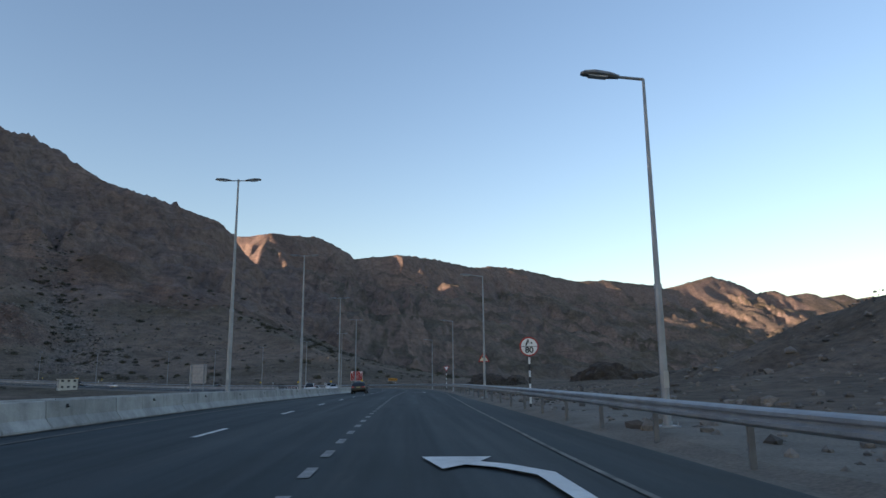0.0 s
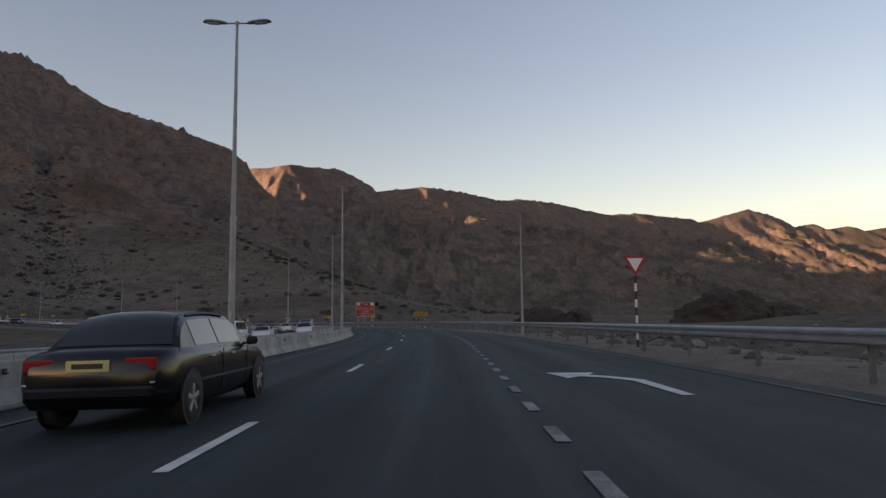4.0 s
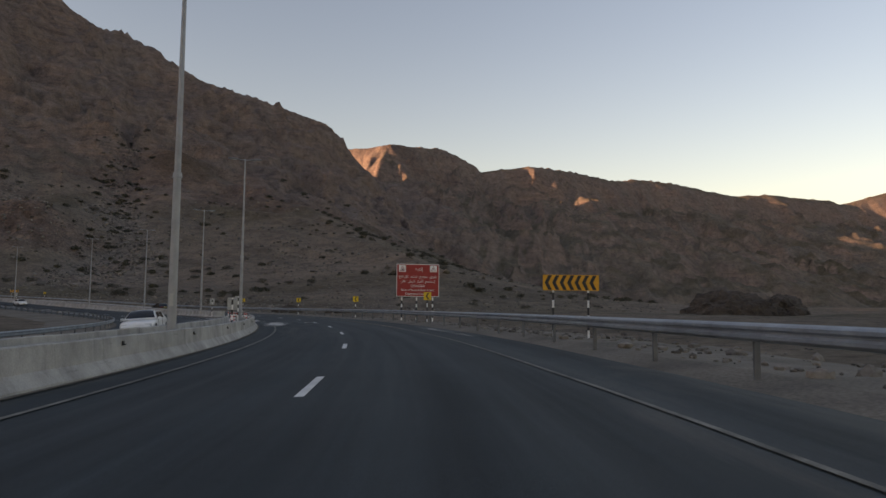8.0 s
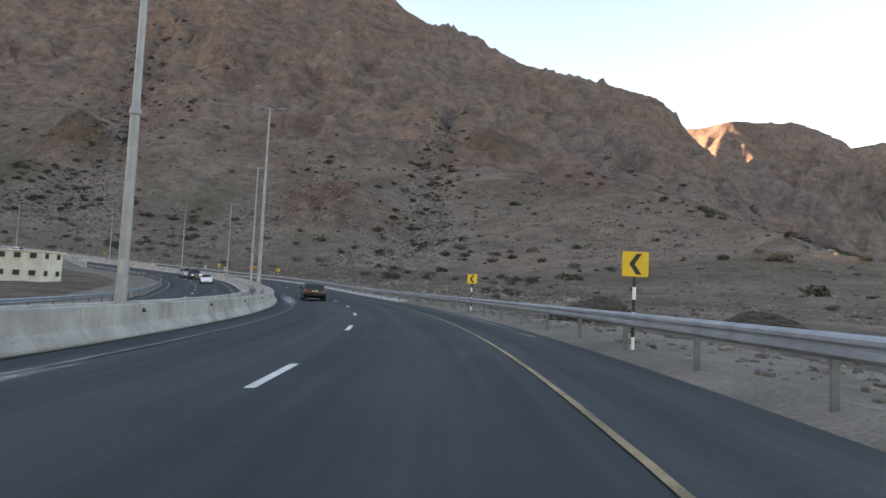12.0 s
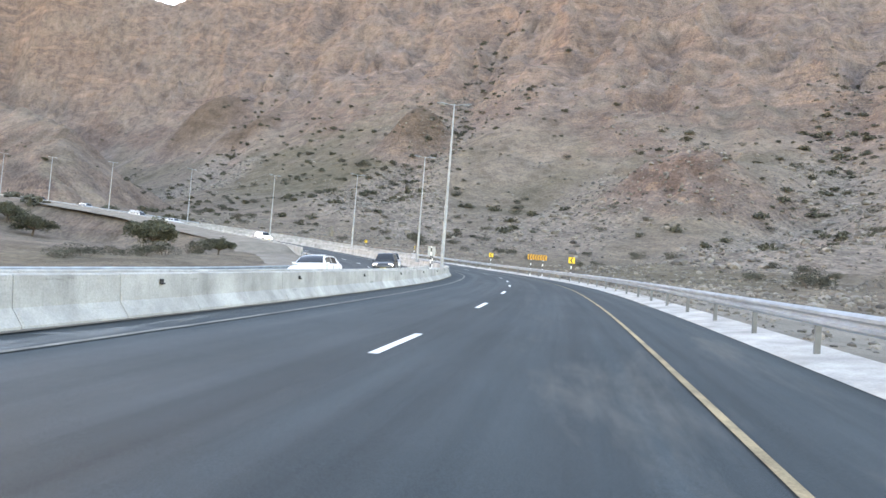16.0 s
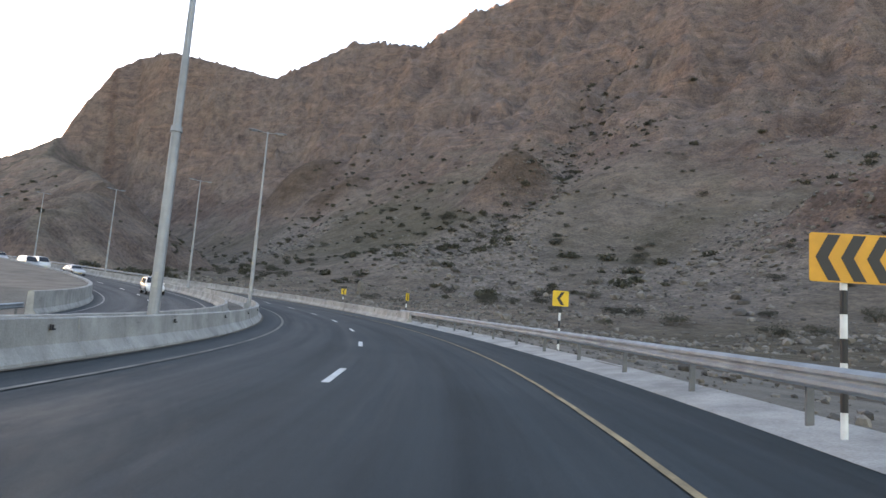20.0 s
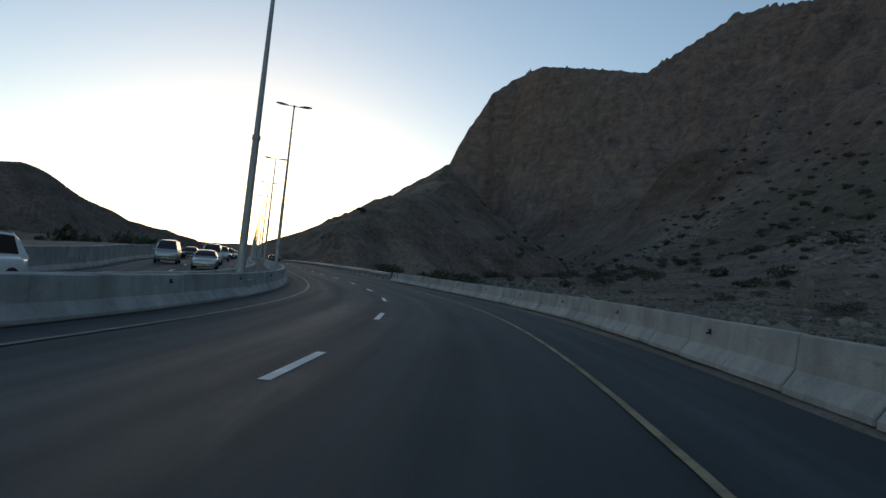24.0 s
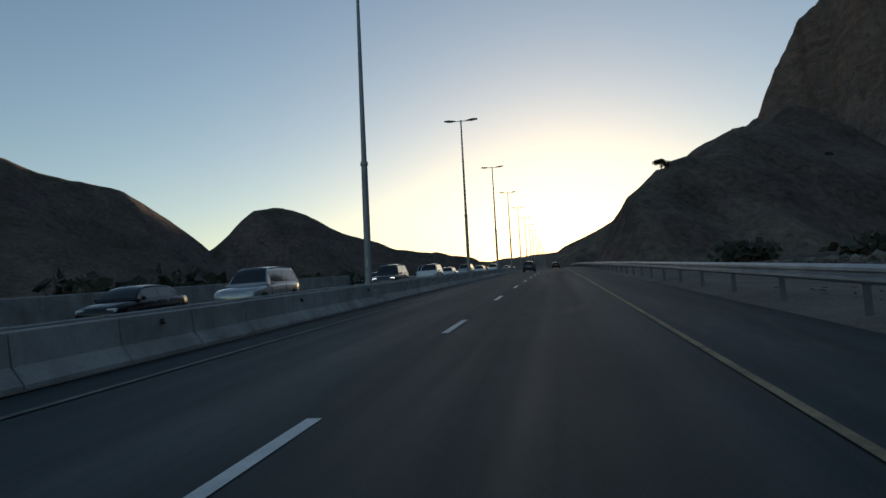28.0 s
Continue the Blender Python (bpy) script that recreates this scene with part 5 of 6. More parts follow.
speed_sign().matrix_basis = on_road(49.5, 6.5, -0.3 - fall(49.5))


def bend_sign():
    top = empty("bend_warning_sign")
    tagged(top, "red-rimmed triangular bend warning sign on a banded post", "road sign")
    banded_post("post", 0, 0.06, 3.2, top, 0.05, 0.3)
    z = 3.2
    bm = bmesh.new()
    plate(bm, [(-0.45, z - 0.36), (0.45, z - 0.36), (0.0, z + 0.42)], 0, 0.012)
    part("rim", bm, M_SIGN_RED, top)
    bm = bmesh.new()
    plate(bm, [(-0.31, z - 0.28), (0.31, z - 0.28), (0.0, z + 0.26)], -0.006, -0.001)
    face = part("face", bm, M_SIGN_CREAM, top)
    bm = bmesh.new()
    plate(bm, [(0.03, z - 0.25), (0.1, z - 0.25), (0.1, z - 0.06), (0.04, z + 0.04), (-0.05, z + 0.05), (-0.05, z + 0.1), (-0.16, z + 0.015), (-0.05, z - 0.07), (-0.05, z - 0.02), (0.0, z - 0.03), (0.03, z - 0.08)], -0.01, -0.0065)
    part("bend_arrow", bm, M_SIGN_BLACK, face)
    return top


bend_sign().matrix_basis = on_road(68.9, 6.5, -0.2)


def yield_sign():
    top = empty("give_way_sign")
    tagged(top, "inverted triangular give-way sign on a banded post", "road sign")
    banded_post("post", 0, 0.06, 3.3, top, 0.05, 0.3)
    z = 3.4
    bm = bmesh.new()
    plate(bm, [(-0.45, z + 0.33), (0.45, z + 0.33), (0.0, z - 0.45)][::-1], 0, 0.012)
    part("rim", bm, M_SIGN_RED, top)
    bm = bmesh.new()
    plate(bm, [(-0.29, z + 0.24), (0.29, z + 0.24), (0.0, z - 0.26)][::-1], -0.006, -0.001)
    part("face", bm, M_SIGN_WHITE, top)
    return top


yield_sign().matrix_basis = on_road(118, 5.7, -0.15)


def median_sign():
    """A keep-side board that faces the oncoming lanes, seen from behind."""
    top = empty("median_sign")
    tagged(top, "grey back of a median board on a banded post", "road sign", "median boards")
    banded_post("post", 0, 0, 1.9, top, 0.05, 0.3)
    panel(top, "panel", 0.56, 0.72, 1.55, M_SIGN_BACK, 0.055, 0.012)
    for z in (1.3, 1.8):
        bm = bmesh.new()
        box(bm, (0, 0.05, z), (0.46, 0.025, 0.04), 0.004)
        part("bracket", bm, M_STEEL, top)
    return top


ms = median_sign()
ms.matrix_basis = on_road(215.5, -9.8, 0.1)
for u in (235.3, 265.5, 387.3, 407.5):
    copy_thing(ms, on_road(u, -9.9, 0.45))


def big_back_sign():
    top = empty("direction_sign")
    tagged(top, "grey back of a large direction sign on two posts", "road sign")
    for x in (-1.2, 1.2):
        bm = bmesh.new()
        cyl(bm, (x, 0, -0.5), (x, 0, 4.2), 0.06, seg=10)
        part("post", bm, M_STEEL, top)
    panel(top, "panel", 3.2, 2.3, 3.0, M_SIGN_BACK, 0.07, 0.02, corner=0.2)
    for z in (2.2, 3.0, 3.8):
        bm = bmesh.new()
        box(bm, (0, 0.065, z), (3.0, 0.03, 0.06), 0.004)
        part("bracket", bm, M_STEEL, top)
    return top


big_back_sign().matrix_basis = on_road(102.7, -25.4, -0.1, -35)


def bollard(colours, tall, label):
    top = empty("bollard")
    tagged(top, label, "bollard", "median bollards")
    banded_post("post", 0, 0, tall, top, 0.055, tall / 5, 1, colours)
    bm = bmesh.new()
    cyl(bm, (0, 0, tall), (0, 0, tall + 0.03), 0.055, 0.03, 10)
    part("cap", bm, colours[0], top)
    return top


bw = bollard((M_POST_WHITE, M_POST_BLACK), 0.78, "black and white banded bollard in the median opening")
rw = bollard((M_POST_WHITE, M_POST_RED), 0.85, "red and white banded bollard in the median opening")
bw.matrix_basis = on_road(238.2, -8.85, 0.0)
rw.matrix_basis = on_road(243.0, -8.95, 0.0)
for u, la in ((239.4, -8.85), (242.2, -8.9), (244.6, -9.0), (246.4, -9.0), (248.1, -9.0), (249.8, -9.05), (251.5, -9.1), (253.2, -9.1), (255.0, -9.15), (257.0, -9.2)):
    copy_thing(bw, on_road(u, la, 0.0, u * 37 % 90))
for u, la in ((241.0, -8.9), (245.2, -9.5), (247.4, -9.6), (249.6, -9.7), (252, -9.75)):
    copy_thing(rw, on_road(u, la, 0.0, u * 31 % 90))
post = bollard((M_POST_WHITE, M_POST_BLACK), 0.62, "short black and white edge post inside the oncoming bend")
post.matrix_basis = on_road(396, -20.8, 0.0)
for u in np.arange(399, 434, 3.1):
    copy_thing(post, on_road(float(u), -20.8, 0.0, (u * 41) % 90))


# ---- vehicles ----
def loft(bm, rings, close=True):
    vs = [[bm.verts.new(p) for p in r] for r in rings]
    n = len(vs[0])
    for a, b in zip(vs[:-1], vs[1:]):
        for j in range(n if close else n - 1):
            bm.faces.new((a[j], a[(j + 1) % n], b[(j + 1) % n], b[j]))
    bm.faces.new(vs[0][::-1])
    bm.faces.new(vs[-1])
    return vs


KINDS = {   # length, half width, stations of the body (y, width factor, bottom, top), cabin (rear base, rear top, front top, front base, belt, roof)
    "sedan": (4.75, 0.89, ((0.0, .80, .42, .80), (.08, .92, .30, .93), (.5, .99, .24, .98), (1.3, 1, .2, .96), (3.1, 1, .2, .93), (4.0, .98, .22, .86), (4.5, .93, .25, .76), (4.72, .82, .32, .62)), (.55, 1.25, 2.75, 3.5, .93, 1.43), 0.31),
    "suv": (4.75, 0.94, ((0.0, .86, .5, 1.02), (.1, .95, .38, 1.12), (.5, 1, .32, 1.14), (1.4, 1, .3, 1.12), (3.3, 1, .3, 1.1), (4.1, .98, .32, 1.04), (4.6, .94, .38, .94), (4.75, .86, .45, .8)), (.06, .42, 2.75, 3.45, 1.1, 1.82), 0.37),
    "van": (4.8, 0.92, ((0.0, .92, .42, 1.1), (.06, .97, .34, 1.15), (.5, 1, .28, 1.16), (2.4, 1, .28, 1.14), (4.0, 1, .28, 1.1), (4.55, .97, .32, 1.0), (4.8, .9, .4, .85)), (.05, .18, 3.35, 4.25, 1.1, 1.95), 0.33),
    "hatch": (4.1, 0.87, ((0.0, .84, .42, .9), (.08, .94, .32, .98), (.5, 1, .26, 1.0), (1.4, 1, .22, .98), (2.8, 1, .22, .96), (3.5, .97, .24, .88), (3.95, .9, .3, .76), (4.1, .8, .36, .64)), (.1, .6, 2.2, 3.05, .96, 1.52), 0.3),
}


def vehicle(kind, paint, label, lights_on=False):
    length, hw, stations, (rb, rt, ft, fb, belt, roof), wr = KINDS[kind]
    names = {"sedan": "car", "suv": "suv", "van": "van", "hatch": "car"}
    top = empty(names[kind])
    tagged(top, label, names[kind], "cars on the road")
    oy = length / 2

    def ring(y, k, zb, zt):
        w = hw * k
        half = [(0.0, zb), (w * 0.86, zb), (w * 0.97, zb + 0.1), (w, (zb + zt) / 2), (w * 0.985, zt - 0.12), (w * 0.93, zt - 0.02), (w * 0.6, zt + 0.01), (0.0, zt + 0.02)]
        return [Vector((x, y - oy, z)) for x, z in half] + [Vector((-x, y - oy, z)) for x, z in half[-2:0:-1]]

    bm = bmesh.new()
    loft(bm, [ring(*s) for s in stations])
    body = part("body", bm, paint, top, smooth=True)
    # cabin: a lofted shell with a rounded roof, panes 6 mm proud of it
    bw, tw = hw * 0.95, hw * 0.72

    def roof_at(y):
        """Height of the cabin's centre line."""
        if y < rt:
            k = (y - rb) / max(rt - rb, 1e-3)
            return belt + (roof - belt) * math.sin(k * math.pi / 2) ** 0.9
        if y > ft:
            k = (fb - y) / (fb - ft)
            return belt + (roof - belt) * math.sin(k * math.pi / 2) ** 0.95
        return roof + 0.035 * math.sin((y - rt) / (ft - rt) * math.pi)

    def shell(y, w, out=0.0):
        """A point of the cabin: w runs from -1 at one sill over the roof to 1 at the other."""
        zt = roof_at(y)
        k, s = abs(w), (1 if w > 0 else -1)
        h = (zt - belt) / (roof - belt)
        edge = tw + (bw - tw) * (1 - h)
        if k > 0.42:
            t = (1 - k) / 0.58
            x, z = bw + (edge - bw) * t, belt - 0.05 + (zt - 0.06 * h - belt + 0.05) * t
            n = Vector((s, 0, 0.35))
        else:
            t = k / 0.42
            x, z = edge * t ** 0.9, zt - 0.06 * h * t ** 2.6
            n = Vector((0, 0.55 * (1 if y > ft else -1 if y < rt else 0), 1))
        return Vector((s * x, y - oy, z)) + n.normalized() * out

    def patch(name, y0, y1, w0, w1, mat, parent, out=0.0, ny=6, nw=6):
        bm = bmesh.new()
        rows = [[bm.verts.new(shell(y0 + (y1 - y0) * a / ny, w0 + (w1 - w0) * b / nw, out)) for b in range(nw + 1)] for a in range(ny + 1)]
        for a in range(ny):
            for b in range(nw):
                bm.faces.new((rows[a][b], rows[a][b + 1], rows[a + 1][b + 1], rows[a + 1][b]))
        return part(name, bm, mat, parent, smooth=True)

    cab = patch("cabin", rb, fb, -1, 1, paint, top, 0.0, 18, 20)
    cab.data.shade_flat()
    patch("windscreen", ft + 0.05, fb - 0.06, -0.38, 0.38, M_GLASS, cab, 0.006)
    patch("rear_window", rb + 0.08 * (rt - rb), rt - 0.06 * (rt - rb), -0.37, 0.37, M_GLASS, cab, 0.006)
    cuts = (0.02, 0.47, 0.98) if kind != "van" else (0.02, 0.33, 0.66, 0.98)
    y0, y1 = rb + 0.62 * (rt - rb) + 0.1, fb - 0.5 * (fb - ft)
    for s in (-1, 1):
        for k0, k1 in zip(cuts[:-1], cuts[1:]):
            patch("side_window", y0 + (y1 - y0) * k0 + 0.03, y0 + (y1 - y0) * k1 - 0.03, s * 0.9, s * 0.5, M_GLASS, cab, 0.006, 5, 3)
        patch("roof_gutter", rt, ft, s * 0.43, s * 0.39, M_BLACK_TRIM, cab, 0.008, 5, 1)
        for y in (y0 + (y1 - y0) * 0.47, y1 + 0.1):
            bm = bmesh.new()
            box(bm, (s * (hw + 0.001), y - oy, (belt + 0.3) / 2), (0.012, 0.014, belt - 0.36))
            part("door_seam", bm, M_BLACK_TRIM, body)
    # wheels
    for wy in (0.86 if kind != "van" else 0.95, length - 0.86):
        for s in (-1, 1):
            bm = bmesh.new()
            x0, x1 = s * (hw - 0.2), s * (hw + 0.015)
            pr = [(x0, wr * 0.55), (x0, wr * 0.93), (x0 + s * 0.03, wr), (x1 - s * 0.03, wr), (x1, wr * 0.93), (x1, wr * 0.62)]
            rings = []
            for k in range(20):
                a = 2 * math.pi * k / 20
                rings.append([bm.verts.new((x, wy - oy + r * math.cos(a), wr + r * math.sin(a))) for x, r in pr])
            for i in range(20):
                for j in range(len(pr) - 1):
                    bm.faces.new((rings[i][j], rings[i][j + 1], rings[(i + 1) % 20][j + 1], rings[(i + 1) % 20][j]))
            wheel = part("wheel", bm, M_RUBBER, top, smooth=True)
            bm = bmesh.new()
            cyl(bm, (x1 - s * 0.05, wy - oy, wr), (x1 - s * 0.02, wy - oy, wr), wr * 0.62, seg=16)
            for k in range(5):
                a = 2 * math.pi * k / 5
                m = Matrix.Translation((x1 - s * 0.015, wy - oy, wr)) @ Matrix.Rotation(a, 4, "X")
                box(bm, (0, 0, wr * 0.32), (0.03, 0.06, wr * 0.56), 0.005, m)
            part("rim", bm, M_RIM, wheel)
            bm = bmesh.new()
            cyl(bm, (s * (hw - 0.02), wy - oy, wr + 0.02), (s * (hw + 0.004), wy - oy, wr + 0.02), wr * 1.16, seg=20)
            part("wheel_arch", bm, M_BLACK_TRIM, top)
    yr, yf = stations[0][0] - oy, stations[-1][0] - oy
    zt_r, zt_f = stations[1][3], stations[-2][3]
    for s in (-1, 1):
        bm = bmesh.new()
        box(bm, (s * hw * 0.66, yr + 0.06, zt_r - 0.13), (hw * 0.42, 0.1, 0.15), 0.02)
        part("tail_light", bm, M_TAILLIGHT, top)
        bm = bmesh.new()
        box(bm, (s * hw * 0.68, yf - 0.17, zt_f - 0.13), (hw * 0.4, 0.24, 0.15), 0.03, None)
        part("headlight", bm, M_HEADLIGHT_ON if lights_on else M_HEADLIGHT, top)
        bm = bmesh.new()
        box(bm, (s * (hw + 0.07), fb - oy - 0.25, belt + 0.04), (0.17, 0.09, 0.13), 0.03)
        box(bm, (s * (hw - 0.04), fb - oy - 0.25, belt), (0.14, 0.05, 0.04), 0.01)
        part("wing_mirror", bm, paint, top)
        for y in (1.85, 2.75):
            bm = bmesh.new()
            box(bm, (s * (hw + 0.003), y - oy - 0.25, belt - 0.12), (0.03, 0.16, 0.03), 0.008)
            part("door_handle", bm, M_RIM, top)
        bm = bmesh.new()
        box(bm, (s * (hw - 0.002), -0.05, 0.52), (0.025, length * 0.5, 0.035), 0.006)
        part("side_moulding", bm, M_BLACK_TRIM, top)
    bm = bmesh.new()
    box(bm, (0, yf - 0.05, stations[-1][2] + 0.14), (hw * 1.1, 0.08, 0.2), 0.03)
    part("grille", bm, M_BLACK_TRIM, top)
    bm = bmesh.new()
    box(bm, (0, yr + 0.03, stations[0][2] + 0.06), (hw * 1.7, 0.12, 0.16), 0.04)
    part("rear_bumper", bm, M_BLACK_TRIM if kind == "suv" else paint, top)
    bm = bmesh.new()
    box(bm, (0, yf - 0.04, stations[-1][2] + 0.02), (hw * 1.6, 0.1, 0.12), 0.04)
    part("front_bumper", bm, paint, top)
    for y, z, d in ((yr + 0.0, zt_r - 0.14, -1), (yf + 0.005, stations[-1][2] + 0.06, 1)):
        bm = bmesh.new()
        box(bm, (0, y + d * 0.012, z), (0.5, 0.02, 0.13), 0.004)
        pl = part("number_plate", bm, M_PLATE, top)
        bm = bmesh.new()
        box(bm, (0, y + d * 0.024, z), (0.36, 0.006, 0.06))
        part("plate_bar", bm, M_SIGN_BLACK, pl)
    bm = bmesh.new()
    box(bm, (0, yr + 0.012, stations[0][2] + 0.17), (hw * 1.72, 0.02, 0.02), 0.004)
    part("chrome_strip", bm, M_RIM, top)
    return top


def roads_place(u, lat, oncoming=True):
    p, yaw = frame_at(u, lat, 0.012)
    a, _ = frame_at(u - 1.5, lat)
    b, _ = frame_at(u + 1.5, lat)
    slope = math.atan2(b.z - a.z, 3.0)
    tilt = math.atan2(float(bank(u, lat + 0.8) - bank(u, lat - 0.8)), 1.6)
    m = Matrix.Translation(p) @ Matrix.Rotation(yaw, 4, "Z") @ Matrix.Rotation(slope, 4, "X") @ Matrix.Rotation(tilt, 4, "Y")
    return m @ Matrix.Rotation(math.pi, 4, "Z") if oncoming else m


black_sedan = vehicle("sedan", M_CAR_BLACK, "glossy black saloon car driving in the inner lane")
black_sedan.matrix_basis = roads_place(103, -5.6, False)
far_grey = vehicle("hatch", M_CAR_GREY, "dark grey hatchback far ahead on the road")
far_grey.matrix_basis = roads_place(640, -5.7, False)
copy_thing(black_sedan, roads_place(314, -5.6, False))
copy_thing(black_sedan, roads_place(700, -1.9, False))
white_suv = vehicle("suv", M_CAR_WHITE, "white off-road wagon in the oncoming lanes")
white_suv.matrix_basis = roads_place(181.5, -13.9)
white_sedan = vehicle("sedan", M_CAR_WHITE, "white saloon car in the oncoming lanes")
white_sedan.matrix_basis = roads_place(163, -17.4)
white_hatch = vehicle("hatch", M_CAR_WHITE, "white hatchback close to the median")
white_hatch.matrix_basis = roads_place(169, -13.7)
silver_suv = vehicle("suv", M_CAR_SILVER, "silver off-road wagon in the oncoming lanes")
silver_suv.matrix_basis = roads_place(404.5, -14.1)
silver_sedan = vehicle("sedan", M_CAR_SILVER, "silver saloon car in the oncoming lanes")
silver_sedan.matrix_basis = roads_place(730, -14.2)
grey_suv = vehicle("suv", M_CAR_GREY, "dark grey off-road wagon with lit headlights in the oncoming lanes", True)
grey_suv.matrix_basis = roads_place(395, -14.2)
white_van = vehicle("van", M_CAR_WHITE, "white minibus in the oncoming queue")
white_van.matrix_basis = roads_place(545, -14.2)
silver_van = vehicle("van", M_CAR_SILVER, "silver minivan in the oncoming queue")
silver_van.matrix_basis = roads_place(540, -17.6)
for ob, u, la in ((white_sedan, 215, -14.4), (white_sedan, 371, -14.3), (white_suv, 492, -14.4),
                  (silver_sedan, 531, -14.2), (silver_suv, 567, -14.2), (grey_suv, 590, -14.2), (white_sedan, 599.5, -17.6),
                  (white_suv, 606.5, -14.2), (white_van, 622, -17.6), (white_sedan, 617, -14.2), (silver_suv, 634, -14.3),
                  (grey_suv, 655, -17.5), (white_hatch, 650, -14.2), (silver_sedan, 690, -17.5), (white_suv, 676, -14.3), (white_sedan, 712, -14.3),
                  (white_van, 148, -17.6)):
    copy_thing(ob, roads_place(u, la))
tagged(copy_thing(black_sedan, roads_place(563.5, -17.6)), "glossy black saloon car in the oncoming queue")


# ---- the pump house ----
def small_building():
    top = empty("small_building")
    tagged(top, "small two-storey cream plastered building with small windows", "building")
    w, d, h = 6.4, 5.0, 4.1
    bm = bmesh.new()
    box(bm, (0, 0, h / 2 - 0.5), (w, d, h + 1.0), 0.03)
    part("wall", bm, M_PLASTER, top)
    bm = bmesh.new()
    box(bm, (0, 0, h + 0.1), (w + 0.5, d + 0.5, 0.22), 0.04)
    part("roof", bm, M_PLASTER, top)
    bm = bmesh.new()
    box(bm, (0, 0, 2.35), (w + 0.08, d + 0.08, 0.1), 0.01)
    part("string_course", bm, M_PLASTER, top)
    for z in (1.3, 3.6):
        for x in (-2.1, 0.0, 2.1):
            for s in (-1, 1):
                bm = bmesh.new()
                box(bm, (x, s * (d / 2 + 0.02), z), (1.0, 0.08, 0.8), 0.01)
                wdw = part("window", bm, M_SIGN_BACK, top)
                bm = bmesh.new()
                box(bm, (x, s * (d / 2 + 0.05), z), (0.86, 0.05, 0.66), 0.005)
                part("louvre", bm, M_DARK_METAL, wdw)
        for y in (-1.4, 1.4):
            for s in (-1, 1):
                bm = bmesh.new()
                box(bm, (s * (w / 2 + 0.02), y, z), (0.08, 0.9, 0.8), 0.01)
                wdw = part("window", bm, M_SIGN_BACK, top)
                bm = bmesh.new()
                box(bm, (s * (w / 2 + 0.05), y, z), (0.05, 0.76, 0.66), 0.005)
                part("louvre", bm, M_DARK_METAL, wdw)
    return top


bx, by = -129.3, 293.2
bz = float(ground_height(np.array([bx]), np.array([by]))[0])
small_building().matrix_basis = pose(bx, by, bz - 0.1, 0, 0, 35)


# ---- plants ----
def leaf_cloud(rnd, n, centre, radius, leaf):
    """Small crossed leaf sprays scattered in a lumpy flattened ball."""
    verts, faces = [], []
    lumps = [(Vector((rnd.uniform(-.6, .6), rnd.uniform(-.6, .6), rnd.uniform(-.35, .45))), rnd.uniform(.28, .55)) for _ in range(9)]
    for _ in range(n):
        c, r = rnd.choice(lumps)
        v = Vector((rnd.gauss(0, 1), rnd.gauss(0, 1), rnd.gauss(0, 1))).normalized() * (r * rnd.uniform(0.55, 1.0))
        p = c + v
        p = Vector((centre[0] + p.x * radius[0], centre[1] + p.y * radius[1], centre[2] + p.z * radius[2]))
        a, b = Vector((rnd.gauss(0, 1), rnd.gauss(0, 1), rnd.gauss(0, .6))).normalized(), Vector((rnd.gauss(0, 1), rnd.gauss(0, 1), rnd.gauss(0, 1))).normalized()
        s = leaf * rnd.uniform(0.6, 1.4)
        i = len(verts)
        verts += [p - a * s, p + b * s * 0.5, p + a * s, p - b * s * 0.5]
        faces.append((i, i + 1, i + 2, i + 3))
    return verts, faces


def shrub(seed):
    rnd = random.Random(seed)
    v, f = leaf_cloud(rnd, 2200, (0, 0, 0.4), (0.95, 0.95, 0.6), 0.034)
    top = mesh_ob("shrub", v, f, M_SHRUB)
    tagged(top, "low grey-green desert shrub on the stony slope", "shrub", "desert shrubs")
    bm = bmesh.new()
    for k in range(7):
        a = rnd.uniform(0, 6.28)
        cyl(bm, (0.05 * math.cos(a), 0.05 * math.sin(a), -0.15), (0.5 * math.cos(a), 0.5 * math.sin(a), rnd.uniform(0.3, 0.6)), 0.025, 0.01, 5)
    part("woody_base", bm, M_BARK, top)
    return top


def acacia(seed, label="flat-topped acacia tree with dark green crown"):
    rnd = random.Random(seed)
    top = empty("acacia_tree")
    tagged(top, label, "tree", "acacia trees")
    bm = bmesh.new()
    cyl(bm, (0, 0, -0.5), (0.15, 0.05, 1.2), 0.24, 0.17, 9)
    tips = []
    for k in range(7):
        a = 2 * math.pi * k / 7 + rnd.uniform(-.3, .3)
        r = rnd.uniform(1.4, 3.0)
        mid = Vector((0.15 + 0.5 * r * math.cos(a), 0.05 + 0.5 * r * math.sin(a), 1.75 + rnd.uniform(-.2, .3)))
        tip = Vector((r * math.cos(a), r * math.sin(a), rnd.uniform(1.7, 2.9)))
        cyl(bm, (0.15, 0.05, 1.1), mid, 0.11, 0.07, 7)
        cyl(bm, mid, tip, 0.07, 0.02, 6)
        tips.append(tip)
    part("trunk", bm, M_BARK, top)
    v, f = [], []
    for t in tips + [Vector((0, 0, 3.3)), Vector((0.8, -0.6, 3.1)), Vector((-0.9, 0.5, 3.0))]:
        vv, ff = leaf_cloud(rnd, 1000, t - Vector((0, 0, 0.2)), (1.75, 1.75, 1.2), 0.15)
        o = len(v)
        v += vv
        f += [tuple(i + o for i in q) for q in ff]
    mesh_ob("crown", v, f, M_LEAF, top)
    return top


def ground_at(x, y):
    return float(ground_height(np.array([x]), np.array([y]))[0])


